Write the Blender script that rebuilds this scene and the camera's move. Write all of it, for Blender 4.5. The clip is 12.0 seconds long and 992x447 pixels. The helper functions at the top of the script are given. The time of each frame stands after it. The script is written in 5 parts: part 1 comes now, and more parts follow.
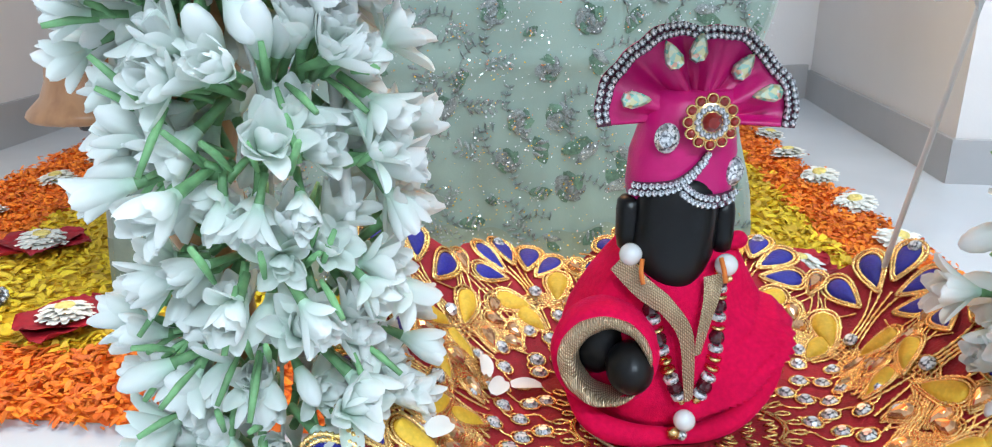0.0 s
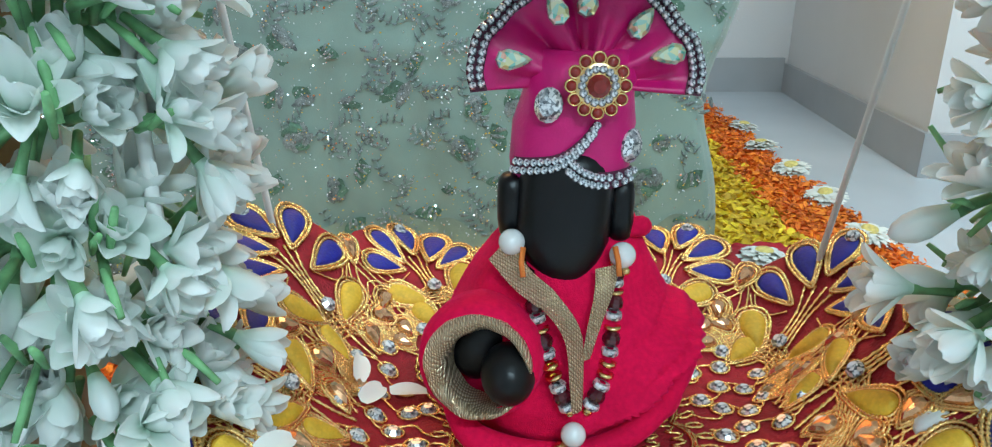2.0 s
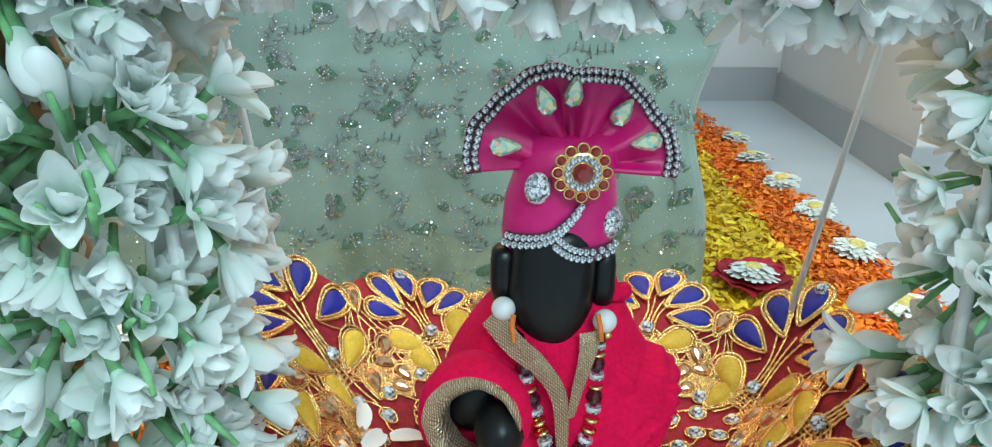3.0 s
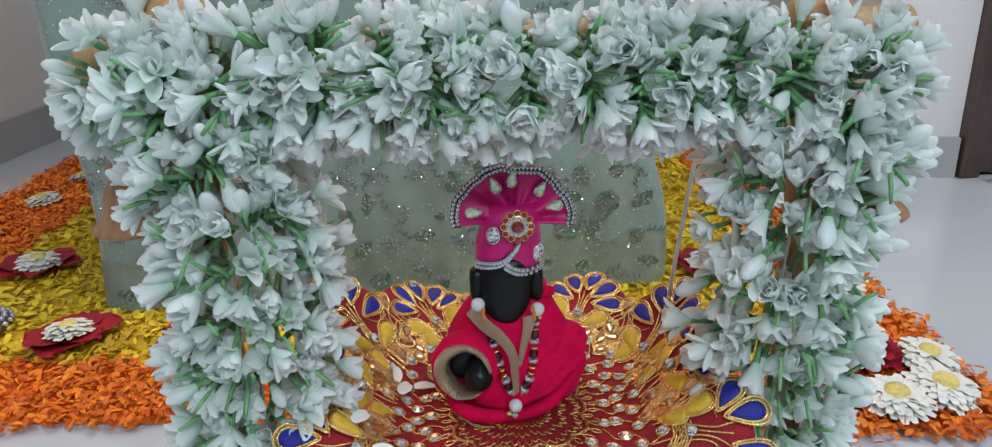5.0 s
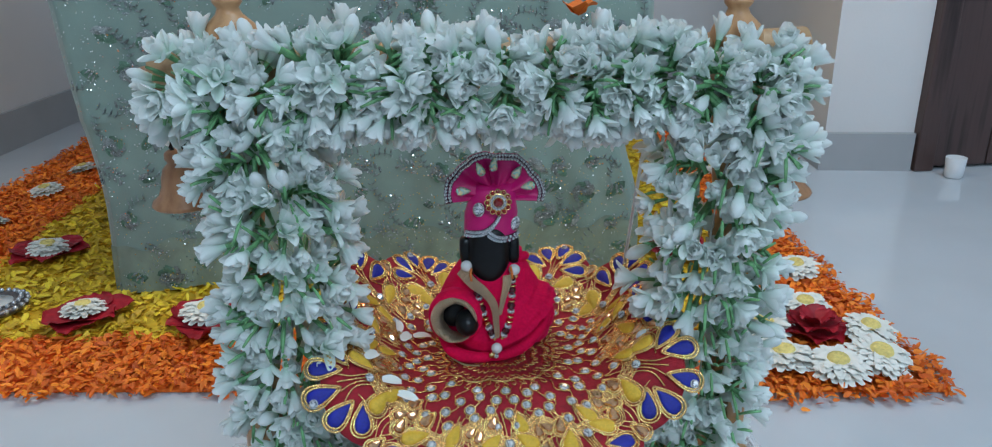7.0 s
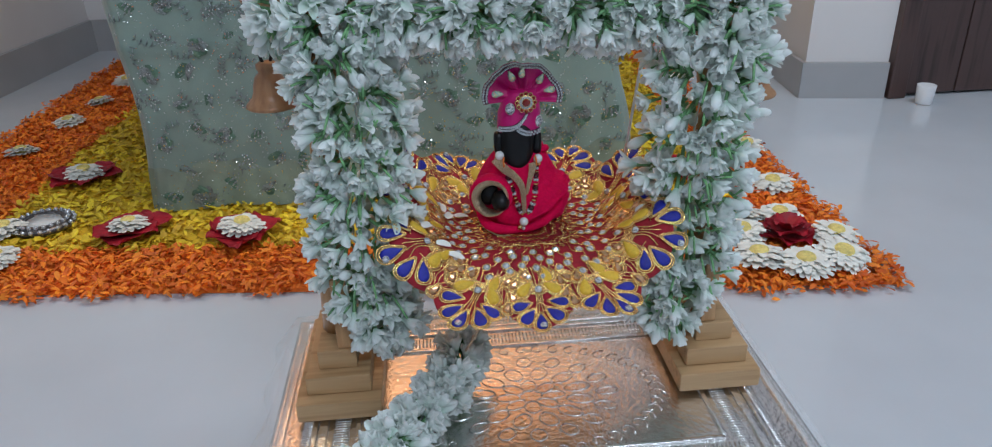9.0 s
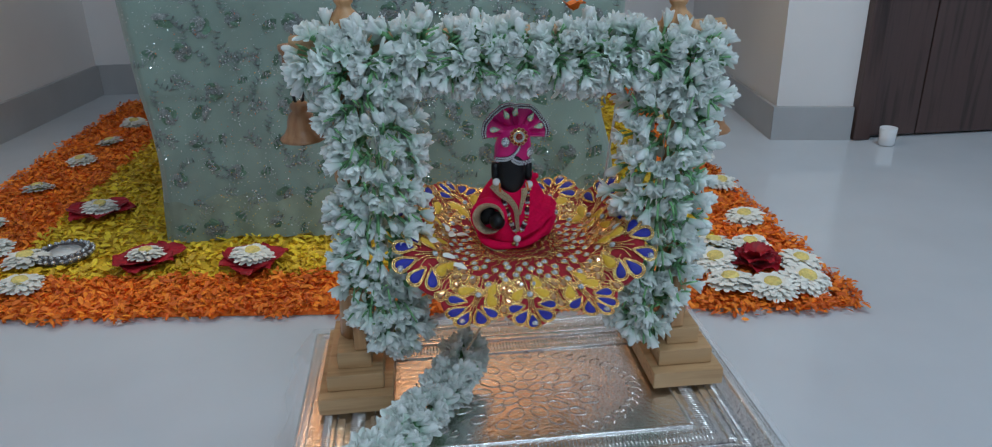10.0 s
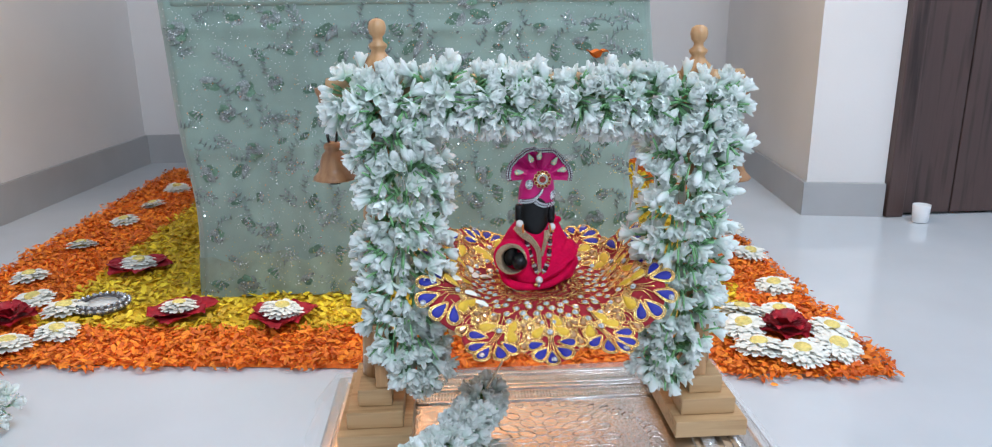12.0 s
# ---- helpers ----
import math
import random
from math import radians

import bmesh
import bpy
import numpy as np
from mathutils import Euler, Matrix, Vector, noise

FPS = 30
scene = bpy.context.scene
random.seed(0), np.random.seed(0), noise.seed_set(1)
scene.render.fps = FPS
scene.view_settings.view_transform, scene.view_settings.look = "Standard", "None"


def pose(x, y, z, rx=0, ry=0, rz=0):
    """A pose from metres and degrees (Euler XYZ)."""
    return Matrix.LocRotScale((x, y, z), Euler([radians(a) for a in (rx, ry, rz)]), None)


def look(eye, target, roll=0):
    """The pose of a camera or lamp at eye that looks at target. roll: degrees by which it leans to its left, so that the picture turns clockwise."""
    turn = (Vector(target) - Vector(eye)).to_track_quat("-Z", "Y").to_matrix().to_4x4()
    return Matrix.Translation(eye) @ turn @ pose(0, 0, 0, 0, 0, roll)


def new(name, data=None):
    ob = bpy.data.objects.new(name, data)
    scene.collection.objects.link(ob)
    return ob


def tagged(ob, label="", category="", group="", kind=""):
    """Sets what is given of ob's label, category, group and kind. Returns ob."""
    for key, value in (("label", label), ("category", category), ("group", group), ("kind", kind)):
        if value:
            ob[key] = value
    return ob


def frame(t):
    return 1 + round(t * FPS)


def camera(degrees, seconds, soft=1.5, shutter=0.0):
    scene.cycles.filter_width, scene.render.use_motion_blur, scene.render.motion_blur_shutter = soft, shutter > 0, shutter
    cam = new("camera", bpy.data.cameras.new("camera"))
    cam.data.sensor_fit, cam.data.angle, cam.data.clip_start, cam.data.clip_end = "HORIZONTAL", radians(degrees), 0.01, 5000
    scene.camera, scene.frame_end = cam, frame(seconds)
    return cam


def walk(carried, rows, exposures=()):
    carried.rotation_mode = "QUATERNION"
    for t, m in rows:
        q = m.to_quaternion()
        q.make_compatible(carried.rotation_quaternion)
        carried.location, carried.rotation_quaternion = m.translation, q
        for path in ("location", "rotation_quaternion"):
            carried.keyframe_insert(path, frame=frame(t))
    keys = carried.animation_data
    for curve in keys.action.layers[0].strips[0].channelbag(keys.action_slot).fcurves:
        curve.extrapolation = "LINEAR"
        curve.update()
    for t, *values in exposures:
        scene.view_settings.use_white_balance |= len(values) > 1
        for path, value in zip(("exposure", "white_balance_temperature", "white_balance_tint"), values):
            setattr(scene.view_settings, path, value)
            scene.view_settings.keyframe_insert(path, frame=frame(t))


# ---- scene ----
cam = camera(66.4, 12.0, soft=1.15)
PATH = [
    (0, (-0.058, -0.199, 0.389), (-0.035, 1.689, -0.271), -0.6),
    (0.5, (-0.059, -0.181, 0.378), (-0.037, 1.685, -0.34), -0.5),
    (1, (-0.032, -0.178, 0.372), (0.022, 1.689, -0.344), -0.1),
    (1.5, (-0.028, -0.176, 0.375), (0.037, 1.701, -0.311), 0.0),
    (2, (-0.027, -0.171, 0.376), (0.039, 1.71, -0.302), 0.3),
    (2.5, (-0.026, -0.169, 0.383), (0.048, 1.71, -0.297), 0.5),
    (3, (-0.027, -0.181, 0.399), (0.052, 1.699, -0.278), 0.7),
    (3.5, (-0.019, -0.217, 0.415), (0.085, 1.673, -0.228), 0.3),
    (3.7, (-0.023, -0.238, 0.426), (0.093, 1.653, -0.215), 0.3),
    (5.3, (-0.021, -0.326, 0.472), (0.062, 1.544, -0.233), -2.2),
    (5.5, (-0.02, -0.336, 0.476), (0.069, 1.534, -0.229), -2.1),
    (6, (-0.016, -0.347, 0.478), (0.094, 1.52, -0.23), -1.8),
    (6.5, (-0.021, -0.364, 0.482), (0.102, 1.501, -0.23), -1.5),
    (8.3, (-0.044, -0.469, 0.487), (0.089, 1.394, -0.227), -1.5),
    (8.5, (-0.049, -0.475, 0.486), (0.083, 1.386, -0.232), -1.4),
    (9, (-0.063, -0.503, 0.496), (0.087, 1.298, -0.361), -1.6),
    (9.5, (-0.079, -0.541, 0.51), (0.103, 1.24, -0.381), -1.6),
    (10, (-0.079, -0.592, 0.514), (0.11, 1.251, -0.238), -1.2),
    (10.5, (-0.078, -0.621, 0.491), (0.078, 1.288, -0.084), -1.3),
    (11, (-0.075, -0.619, 0.486), (0.06, 1.3, -0.064), -1.1),
    (11.5, (-0.076, -0.626, 0.487), (0.045, 1.295, -0.054), -0.9),
    (12, (-0.074, -0.617, 0.484), (0.04, 1.305, -0.058), -0.7),
]
EXPOSURES = [
    (0.0, 0.22, 5850, 6), (0.5, -0.04, 5250, -2), (1.0, 0.23, 5300, -7), (1.5, -0.25, 5600, -7), (2.0, -0.17, 5600, -7), (2.5, -0.05, 5100, -13), (3.0, -0.01, 5600, -9), (3.5, -0.21, 6050, -3), (5.5, -0.75, 6030, 8), (6.0, -0.86, 5830, 6),
    (6.5, -0.85, 5450, 2), (8.5, -0.87, 5350, 3), (9.0, -0.92, 5780, 9), (9.6, -1.18, 6030, 13), (10.0, -1.17, 5580, 4), (10.5, -1.02, 5550, 5), (11.0, -0.82, 6280, 10), (11.5, -0.27, 6180, 9), (12.0, -0.2, 5830, 9),
]
walk(cam, [(t, look(eye, target, roll)) for t, eye, target, roll in PATH], EXPOSURES)

# ---- light ----
world = bpy.data.worlds.new("world")
world.use_nodes = True
scene.world = world
world.node_tree.nodes["Background"].inputs[0].default_value = (0.75, 0.85, 1.0, 1)
world.node_tree.nodes["Background"].inputs[1].default_value = 0.15
LAMPS = [((0.75, -0.15, 2.66), 0.8, 0.8, 24.0)]
TUBE_WATTS = 37.0
SHRINE_WATTS = 8.0

# ---- helpers ----


def mat(name, color, rough=0.5, metal=0.0, var=0.15, scale=40.0, bump=0.0, bscale=None, **more):
    """A material with two scales of variation in colour and a fine relief, in metres of the object."""
    m = bpy.data.materials.new(name)
    m.use_nodes = True
    nt = m.node_tree
    b = nt.nodes["Principled BSDF"]
    b.inputs["Roughness"].default_value = rough
    b.inputs["Metallic"].default_value = metal
    for key, value in more.items():
        b.inputs[key.replace("_", " ")].default_value = value
    co = nt.nodes.new("ShaderNodeTexCoord")
    n1 = nt.nodes.new("ShaderNodeTexNoise")
    n1.inputs["Scale"].default_value = scale
    n1.inputs["Detail"].default_value = 5
    n2 = nt.nodes.new("ShaderNodeTexNoise")
    n2.inputs["Scale"].default_value = scale * 0.13
    n2.inputs["Detail"].default_value = 2
    add = nt.nodes.new("ShaderNodeMath")
    add.operation = "ADD"
    info = nt.nodes.new("ShaderNodeObjectInfo")
    mr = nt.nodes.new("ShaderNodeMapRange")
    mr.inputs["From Min"].default_value, mr.inputs["From Max"].default_value = 0.7, 1.3
    mr.inputs["To Min"].default_value, mr.inputs["To Max"].default_value = 1 - var, 1 + var
    hs = nt.nodes.new("ShaderNodeHueSaturation")
    hs.inputs["Color"].default_value = (*color, 1)
    for n in (n1, n2):
        nt.links.new(co.outputs["Object"], n.inputs["Vector"])
    nt.links.new(n1.outputs["Fac"], add.inputs[0])
    nt.links.new(n2.outputs["Fac"], add.inputs[1])
    nt.links.new(add.outputs[0], mr.inputs["Value"])
    mul = nt.nodes.new("ShaderNodeMath")
    mul.operation = "MULTIPLY_ADD"
    nt.links.new(info.outputs["Random"], mul.inputs[0])
    mul.inputs[1].default_value, mul.inputs[2].default_value = var * 0.6, 1 - var * 0.3
    mu2 = nt.nodes.new("ShaderNodeMath")
    mu2.operation = "MULTIPLY"
    nt.links.new(mr.outputs[0], mu2.inputs[0])
    nt.links.new(mul.outputs[0], mu2.inputs[1])
    nt.links.new(mu2.outputs[0], hs.inputs["Value"])
    nt.links.new(hs.outputs[0], b.inputs["Base Color"])
    if bump:
        n3 = nt.nodes.new("ShaderNodeTexNoise")
        n3.inputs["Scale"].default_value = bscale or scale * 3
        n3.inputs["Detail"].default_value = 4
        bp = nt.nodes.new("ShaderNodeBump")
        bp.inputs["Strength"].default_value = bump
        bp.inputs["Distance"].default_value = 0.002
        nt.links.new(co.outputs["Object"], n3.inputs["Vector"])
        nt.links.new(n3.outputs["Fac"], bp.inputs["Height"])
        nt.links.new(bp.outputs[0], b.inputs["Normal"])
    return m


def ramp_between(m, stops, source, base="Base Color"):
    """Lays a colour ramp over a scalar socket into the base colour."""
    nt = m.node_tree
    r = nt.nodes.new("ShaderNodeValToRGB")
    while len(r.color_ramp.elements) < len(stops):
        r.color_ramp.elements.new(0.5)
    for e, (p, c) in zip(r.color_ramp.elements, stops):
        e.position, e.color = p, (*c, 1)
    nt.links.new(source, r.inputs[0])
    nt.links.new(r.outputs[0], nt.nodes["Principled BSDF"].inputs[base])
    return r


def wood(name, light, dark, rough, axis, grain):
    m = mat(name, light, rough, bump=0.0)
    nt = m.node_tree
    co = nt.nodes.new("ShaderNodeTexCoord")
    mp = nt.nodes.new("ShaderNodeMapping")
    s = [grain, grain, grain]
    s[axis] = grain * 0.06
    mp.inputs["Scale"].default_value = s
    n = nt.nodes.new("ShaderNodeTexNoise")
    n.inputs["Scale"].default_value, n.inputs["Detail"].default_value = 1.0, 6
    nt.links.new(co.outputs["Object"], mp.inputs[0])
    nt.links.new(mp.outputs[0], n.inputs["Vector"])
    ramp_between(m, [(0.3, dark), (0.52, light), (0.75, [0.8 * a + 0.2 * b for a, b in zip(light, dark)])], n.outputs["Fac"])
    bp = nt.nodes.new("ShaderNodeBump")
    bp.inputs["Strength"].default_value, bp.inputs["Distance"].default_value = 0.15, 0.001
    nt.links.new(n.outputs["Fac"], bp.inputs["Height"])
    nt.links.new(bp.outputs[0], nt.nodes["Principled BSDF"].inputs["Normal"])
    return m


def obj(name, bm, mats, parent=None, smooth=True, m=None):
    me = bpy.data.meshes.new(name)
    if isinstance(bm, bmesh.types.BMesh):
        bm.to_mesh(me)
        bm.free()
    else:
        me.from_pydata(*bm[:3])
        if len(bm) > 3:
            me.polygons.foreach_set("material_index", bm[3])
    for x in mats if isinstance(mats, (list, tuple)) else [mats]:
        me.materials.append(x)
    if smooth:
        me.polygons.foreach_set("use_smooth", [True] * len(me.polygons))
    ob = new(name, me)
    if parent:
        ob.parent = parent
    if m:
        ob.matrix_basis = m
    return ob


def part(name, bm, material, parent, label="", smooth=True, m=None):
    ob = obj(name, bm, material, parent, smooth, m)
    return tagged(ob, label=label) if label else ob


def again(name, mesh, parent, m):
    """One more piece on a mesh that is there already."""
    ob = new(name, mesh)
    ob.parent = parent
    ob.matrix_basis = m
    return ob


def thing(name, label, category, group="", kind="", m=None):
    ob = new(name)
    ob.empty_display_size = 0.02
    if m:
        ob.matrix_basis = m
    return tagged(ob, label, category, group, kind)


def block(x0, x1, y0, y1, z0, z1, bevel=0.0, segs=2, bm=None):
    own = bm is None
    bm = bm or bmesh.new()
    r = bmesh.ops.create_cube(bm, size=1, matrix=Matrix.Translation(((x0 + x1) / 2, (y0 + y1) / 2, (z0 + z1) / 2)) @ Matrix.Diagonal((x1 - x0, y1 - y0, z1 - z0, 1)))
    if bevel and own:
        bmesh.ops.bevel(bm, geom=bm.edges[:], offset=bevel, segments=segs, affect="EDGES", profile=0.6)
    return bm


def lathe(profile, segs=24, bm=None, at=(0, 0, 0)):
    bm = bm or bmesh.new()
    rings = []
    for r, z in profile:
        if r < 1e-6:
            rings.append([bm.verts.new((at[0], at[1], at[2] + z))])
        else:
            rings.append([bm.verts.new((at[0] + r * math.cos(2 * math.pi * i / segs), at[1] + r * math.sin(2 * math.pi * i / segs), at[2] + z)) for i in range(segs)])
    for a, b in zip(rings, rings[1:]):
        for i in range(segs):
            j = (i + 1) % segs
            if len(a) == 1 and len(b) > 1:
                bm.faces.new((a[0], b[j], b[i]))
            elif len(b) == 1 and len(a) > 1:
                bm.faces.new((a[i], a[j], b[0]))
            elif len(a) > 1:
                bm.faces.new((a[i], a[j], b[j], b[i]))
    return bm


def tube(points, r, segs=8, closed=False, bm=None, twist=0.0):
    """A round cord along points; twist gives it a rope's beaded outline."""
    bm = bm or bmesh.new()
    pts = [Vector(p) for p in points]
    n = len(pts)
    rings = []
    up = Vector((0.13, 0.2, 0.97))
    for i, p in enumerate(pts):
        a = pts[(i - 1) % n] if closed or i > 0 else p
        b = pts[(i + 1) % n] if closed or i < n - 1 else p
        t = (b - a).normalized() if (b - a).length > 1e-9 else Vector((0, 0, 1))
        s = t.cross(up)
        s = s.normalized() if s.length > 1e-4 else Vector((1, 0, 0))
        q = s.cross(t)
        rr = (r[i] if isinstance(r, (list, tuple)) else r) * (1 + twist * (1 if i % 2 else -1))
        rings.append([bm.verts.new(p + rr * (math.cos(2 * math.pi * k / segs) * s + math.sin(2 * math.pi * k / segs) * q)) for k in range(segs)])
    for i in range(n if closed else n - 1):
        a, b = rings[i], rings[(i + 1) % n]
        for k in range(segs):
            bm.faces.new((a[k], a[(k + 1) % segs], b[(k + 1) % segs], b[k]))
    if not closed:
        bm.faces.new(rings[0][::-1])
        bm.faces.new(rings[-1])
    return bm


def ball(r, bm=None, at=(0, 0, 0), segs=12, squash=(1, 1, 1)):
    bm = bm or bmesh.new()
    bmesh.ops.create_uvsphere(bm, u_segments=segs, v_segments=max(6, segs // 2 + 2), radius=r, matrix=Matrix.Translation(at) @ Matrix.Diagonal((*squash, 1)))
    return bm


def smooth01(v):
    v = min(1, max(0, v))
    return v * v * (3 - 2 * v)


def frame_on(p, normal, along, s=1.0):
    """A pose at p with z on the normal and x along."""
    z = Vector(normal).normalized()
    x = Vector(along)
    x = (x - z * x.dot(z)).normalized()
    y = z.cross(x)
    return Matrix(((x.x * s, y.x * s, z.x * s, p[0]), (x.y * s, y.y * s, z.y * s, p[1]), (x.z * s, y.z * s, z.z * s, p[2]), (0, 0, 0, 1)))


# ---- materials ----
M_WALL = mat("wall_paint", (0.76, 0.74, 0.74), 0.75, var=0.05, scale=3, bump=0.12, bscale=180)
M_SKIRT = mat("skirting_tile", (0.42, 0.42, 0.43), 0.35, var=0.08, scale=8)
M_CEIL = mat("ceiling_paint", (0.8, 0.8, 0.8), 0.8, var=0.03, scale=3)
M_FLOOR = mat("polished_floor", (0.62, 0.65, 0.69), 0.12, var=0.06, scale=5)
M_DOOR = wood("dark_laminate", (0.085, 0.05, 0.045), (0.03, 0.017, 0.016), 0.4, 2, 70)
M_PINE = wood("varnished_wood", (0.56, 0.32, 0.15), (0.43, 0.22, 0.09), 0.33, 2, 160)
M_PINEX = wood("varnished_wood_across", (0.54, 0.34, 0.17), (0.40, 0.23, 0.10), 0.45, 0, 160)
M_BELL = wood("reddish_wood", (0.40, 0.20, 0.09), (0.29, 0.13, 0.055), 0.35, 2, 160)
M_IRON = mat("dark_iron", (0.06, 0.055, 0.05), 0.45, 0.8, scale=200)
M_WHITE = mat("white_plastic", (0.8, 0.8, 0.82), 0.4, var=0.03)
M_GLOW = mat("lamp_glow", (1, 1, 1), 0.5)
M_GLOW.node_tree.nodes["Principled BSDF"].inputs["Emission Strength"].default_value = 3.0
M_GLOW.node_tree.nodes["Principled BSDF"].inputs["Emission Color"].default_value = (0.9, 0.96, 1, 1)
M_SHRINE = wood("shrine_wood", (0.62, 0.30, 0.11), (0.42, 0.18, 0.06), 0.4, 0, 60)
M_BULB = mat("warm_bulb", (1, 0.8, 0.5), 0.4)
M_BULB.node_tree.nodes["Principled BSDF"].inputs["Emission Strength"].default_value = 8.0
M_BULB.node_tree.nodes["Principled BSDF"].inputs["Emission Color"].default_value = (1, 0.7, 0.4, 1)
M_BLACK = mat("black_stone", (0.006, 0.006, 0.007), 0.33, var=0.3, scale=120, bump=0.05, bscale=500, Specular_IOR_Level=0.32)
M_VELVET = mat("pink_velvet", (0.74, 0.002, 0.070), 0.85, var=0.14, scale=700, bump=0.35, bscale=2400, Specular_IOR_Level=0.12, Sheen_Weight=0.22, Sheen_Roughness=0.2, Sheen_Tint=(1.0, 0.06, 0.42, 1))
M_SATIN = mat("magenta_satin", (0.60, 0.003, 0.17), 0.38, var=0.12, scale=160, bump=0.10, bscale=1500, Sheen_Weight=0.12, Sheen_Tint=(1.0, 0.2, 0.7, 1))
M_GOLDTRIM = mat("gold_lace", (0.78, 0.58, 0.33), 0.28, 0.8, var=0.6, scale=700, bump=0.9, bscale=1400)
M_CORD = mat("gold_cord", (0.95, 0.62, 0.24), 0.24, 0.95, var=0.3, scale=600, bump=0.3, bscale=3000)
M_GOLD = mat("gold_metal", (0.80, 0.56, 0.24), 0.25, 1.0, var=0.1, scale=300)
M_SILVERBEAD = mat("crystal_silver", (0.93, 0.94, 0.96), 0.1, 0.45, var=0.3, scale=900)
M_DARKBAND = mat("dark_ribbon", (0.10, 0.02, 0.05), 0.6, scale=400)
M_PEARL = mat("pearl", (0.80, 0.79, 0.78), 0.18, var=0.04, Coat_Weight=0.6)
M_GARNET = mat("garnet_bead", (0.06, 0.006, 0.012), 0.1, var=0.3, scale=300, Coat_Weight=0.5)
M_RUBY = mat("red_stone", (0.26, 0.015, 0.012), 0.12, var=0.25, scale=600, Coat_Weight=0.5)
M_AMBER = mat("amber_stone", (0.78, 0.44, 0.22), 0.08, 0.75, var=0.4, scale=420, Coat_Weight=0.6)
M_ORANGETH = mat("orange_thread", (0.75, 0.2, 0.03), 0.7, scale=500)
M_REDCLOTH = mat("red_brocade", (0.32, 0.006, 0.018), 0.7, var=0.3, scale=300, bump=0.5, bscale=1200)
M_BLUE = mat("blue_satin", (0.010, 0.014, 0.30), 0.42, var=0.25, scale=900, bump=0.3, bscale=2500)
M_YELLOW = mat("yellow_thread", (0.80, 0.50, 0.035), 0.5, var=0.15, scale=900, bump=0.3, bscale=2500)
M_SILVER = mat("embossed_silver", (0.88, 0.87, 0.86), 0.24, 1.0, var=0.12, scale=90, bump=0.35, bscale=260)
M_MINT = mat("mint_organza", (0.235, 0.31, 0.262), 0.55, var=0.2, scale=14, bump=0.15, bscale=900, Sheen_Weight=0.3)
M_OLIVE = mat("olive_lining", (0.25, 0.30, 0.23), 0.6, var=0.25, scale=30, bump=0.2, bscale=300)
M_MOTIFG = mat("green_applique", (0.115, 0.20, 0.135), 0.6, var=0.45, scale=300, bump=0.6, bscale=900)
M_MOTIFS = mat("silver_glitter_thread", (0.25, 0.28, 0.27), 0.45, 0.25, var=0.6, scale=900, bump=0.6, bscale=1500)
M_SEQUIN = mat("silver_sequin", (0.9, 0.92, 0.92), 0.15, 1.0)
M_ORANGE = mat("orange_marigold", (0.88, 0.215, 0.012), 0.6, var=0.2, scale=60)
M_YPETAL = mat("yellow_marigold", (0.80, 0.54, 0.02), 0.6, var=0.2, scale=60)
M_ROSE = mat("rose_petal", (0.36, 0.006, 0.02), 0.55, var=0.35, scale=80)
M_CHRYS = mat("white_chrysanthemum", (0.92, 0.91, 0.84), 0.6, var=0.05, scale=90)
M_CHRYSY = mat("chrysanthemum_heart", (0.86, 0.70, 0.22), 0.7, var=0.25, scale=300, bump=0.6)
M_STEM = mat("green_stem", (0.20, 0.40, 0.17), 0.5, var=0.45, scale=200)
M_MIRROR = mat("pale_disc", (0.72, 0.71, 0.69), 0.35, var=0.05)
M_TARNISH = mat("tarnished_silver", (0.13, 0.12, 0.12), 0.3, 0.7, var=0.3, scale=200)
M_THREAD = mat("white_thread", (0.75, 0.75, 0.72), 0.8)


def woven(m, light, dark, scale):
    """A fine weave of bright and dark metal threads."""
    nt = m.node_tree
    co = nt.nodes.new("ShaderNodeTexCoord")
    waves = []
    for axis in ("X", "DIAGONAL"):
        w = nt.nodes.new("ShaderNodeTexWave")
        w.bands_direction = axis
        w.inputs["Scale"].default_value = scale
        w.inputs["Distortion"].default_value = 2.5
        nt.links.new(co.outputs["Object"], w.inputs["Vector"])
        waves.append(w)
    mu = nt.nodes.new("ShaderNodeMath")
    mu.operation = "MULTIPLY"
    nt.links.new(waves[0].outputs["Fac"], mu.inputs[0])
    nt.links.new(waves[1].outputs["Fac"], mu.inputs[1])
    ramp_between(m, [(0.02, dark), (0.35, light)], mu.outputs[0])
    bp = nt.nodes.new("ShaderNodeBump")
    bp.inputs["Strength"].default_value, bp.inputs["Distance"].default_value = 0.8, 0.0006
    nt.links.new(mu.outputs[0], bp.inputs["Height"])
    nt.links.new(bp.outputs[0], nt.nodes["Principled BSDF"].inputs["Normal"])


woven(M_GOLDTRIM, (0.90, 0.74, 0.53), (0.42, 0.29, 0.17), 520)


def glass_film():
    m = mat("clear_plastic", (0.95, 0.96, 0.97), 0.12, bump=0.5, bscale=60)
    nt = m.node_tree
    mix = nt.nodes.new("ShaderNodeMixShader")
    mix.inputs[0].default_value = 0.22
    tr = nt.nodes.new("ShaderNodeBsdfTransparent")
    nt.links.new(tr.outputs[0], mix.inputs[1])
    nt.links.new(nt.nodes["Principled BSDF"].outputs[0], mix.inputs[2])
    nt.links.new(mix.outputs[0], nt.nodes["Material Output"].inputs[0])
    return m


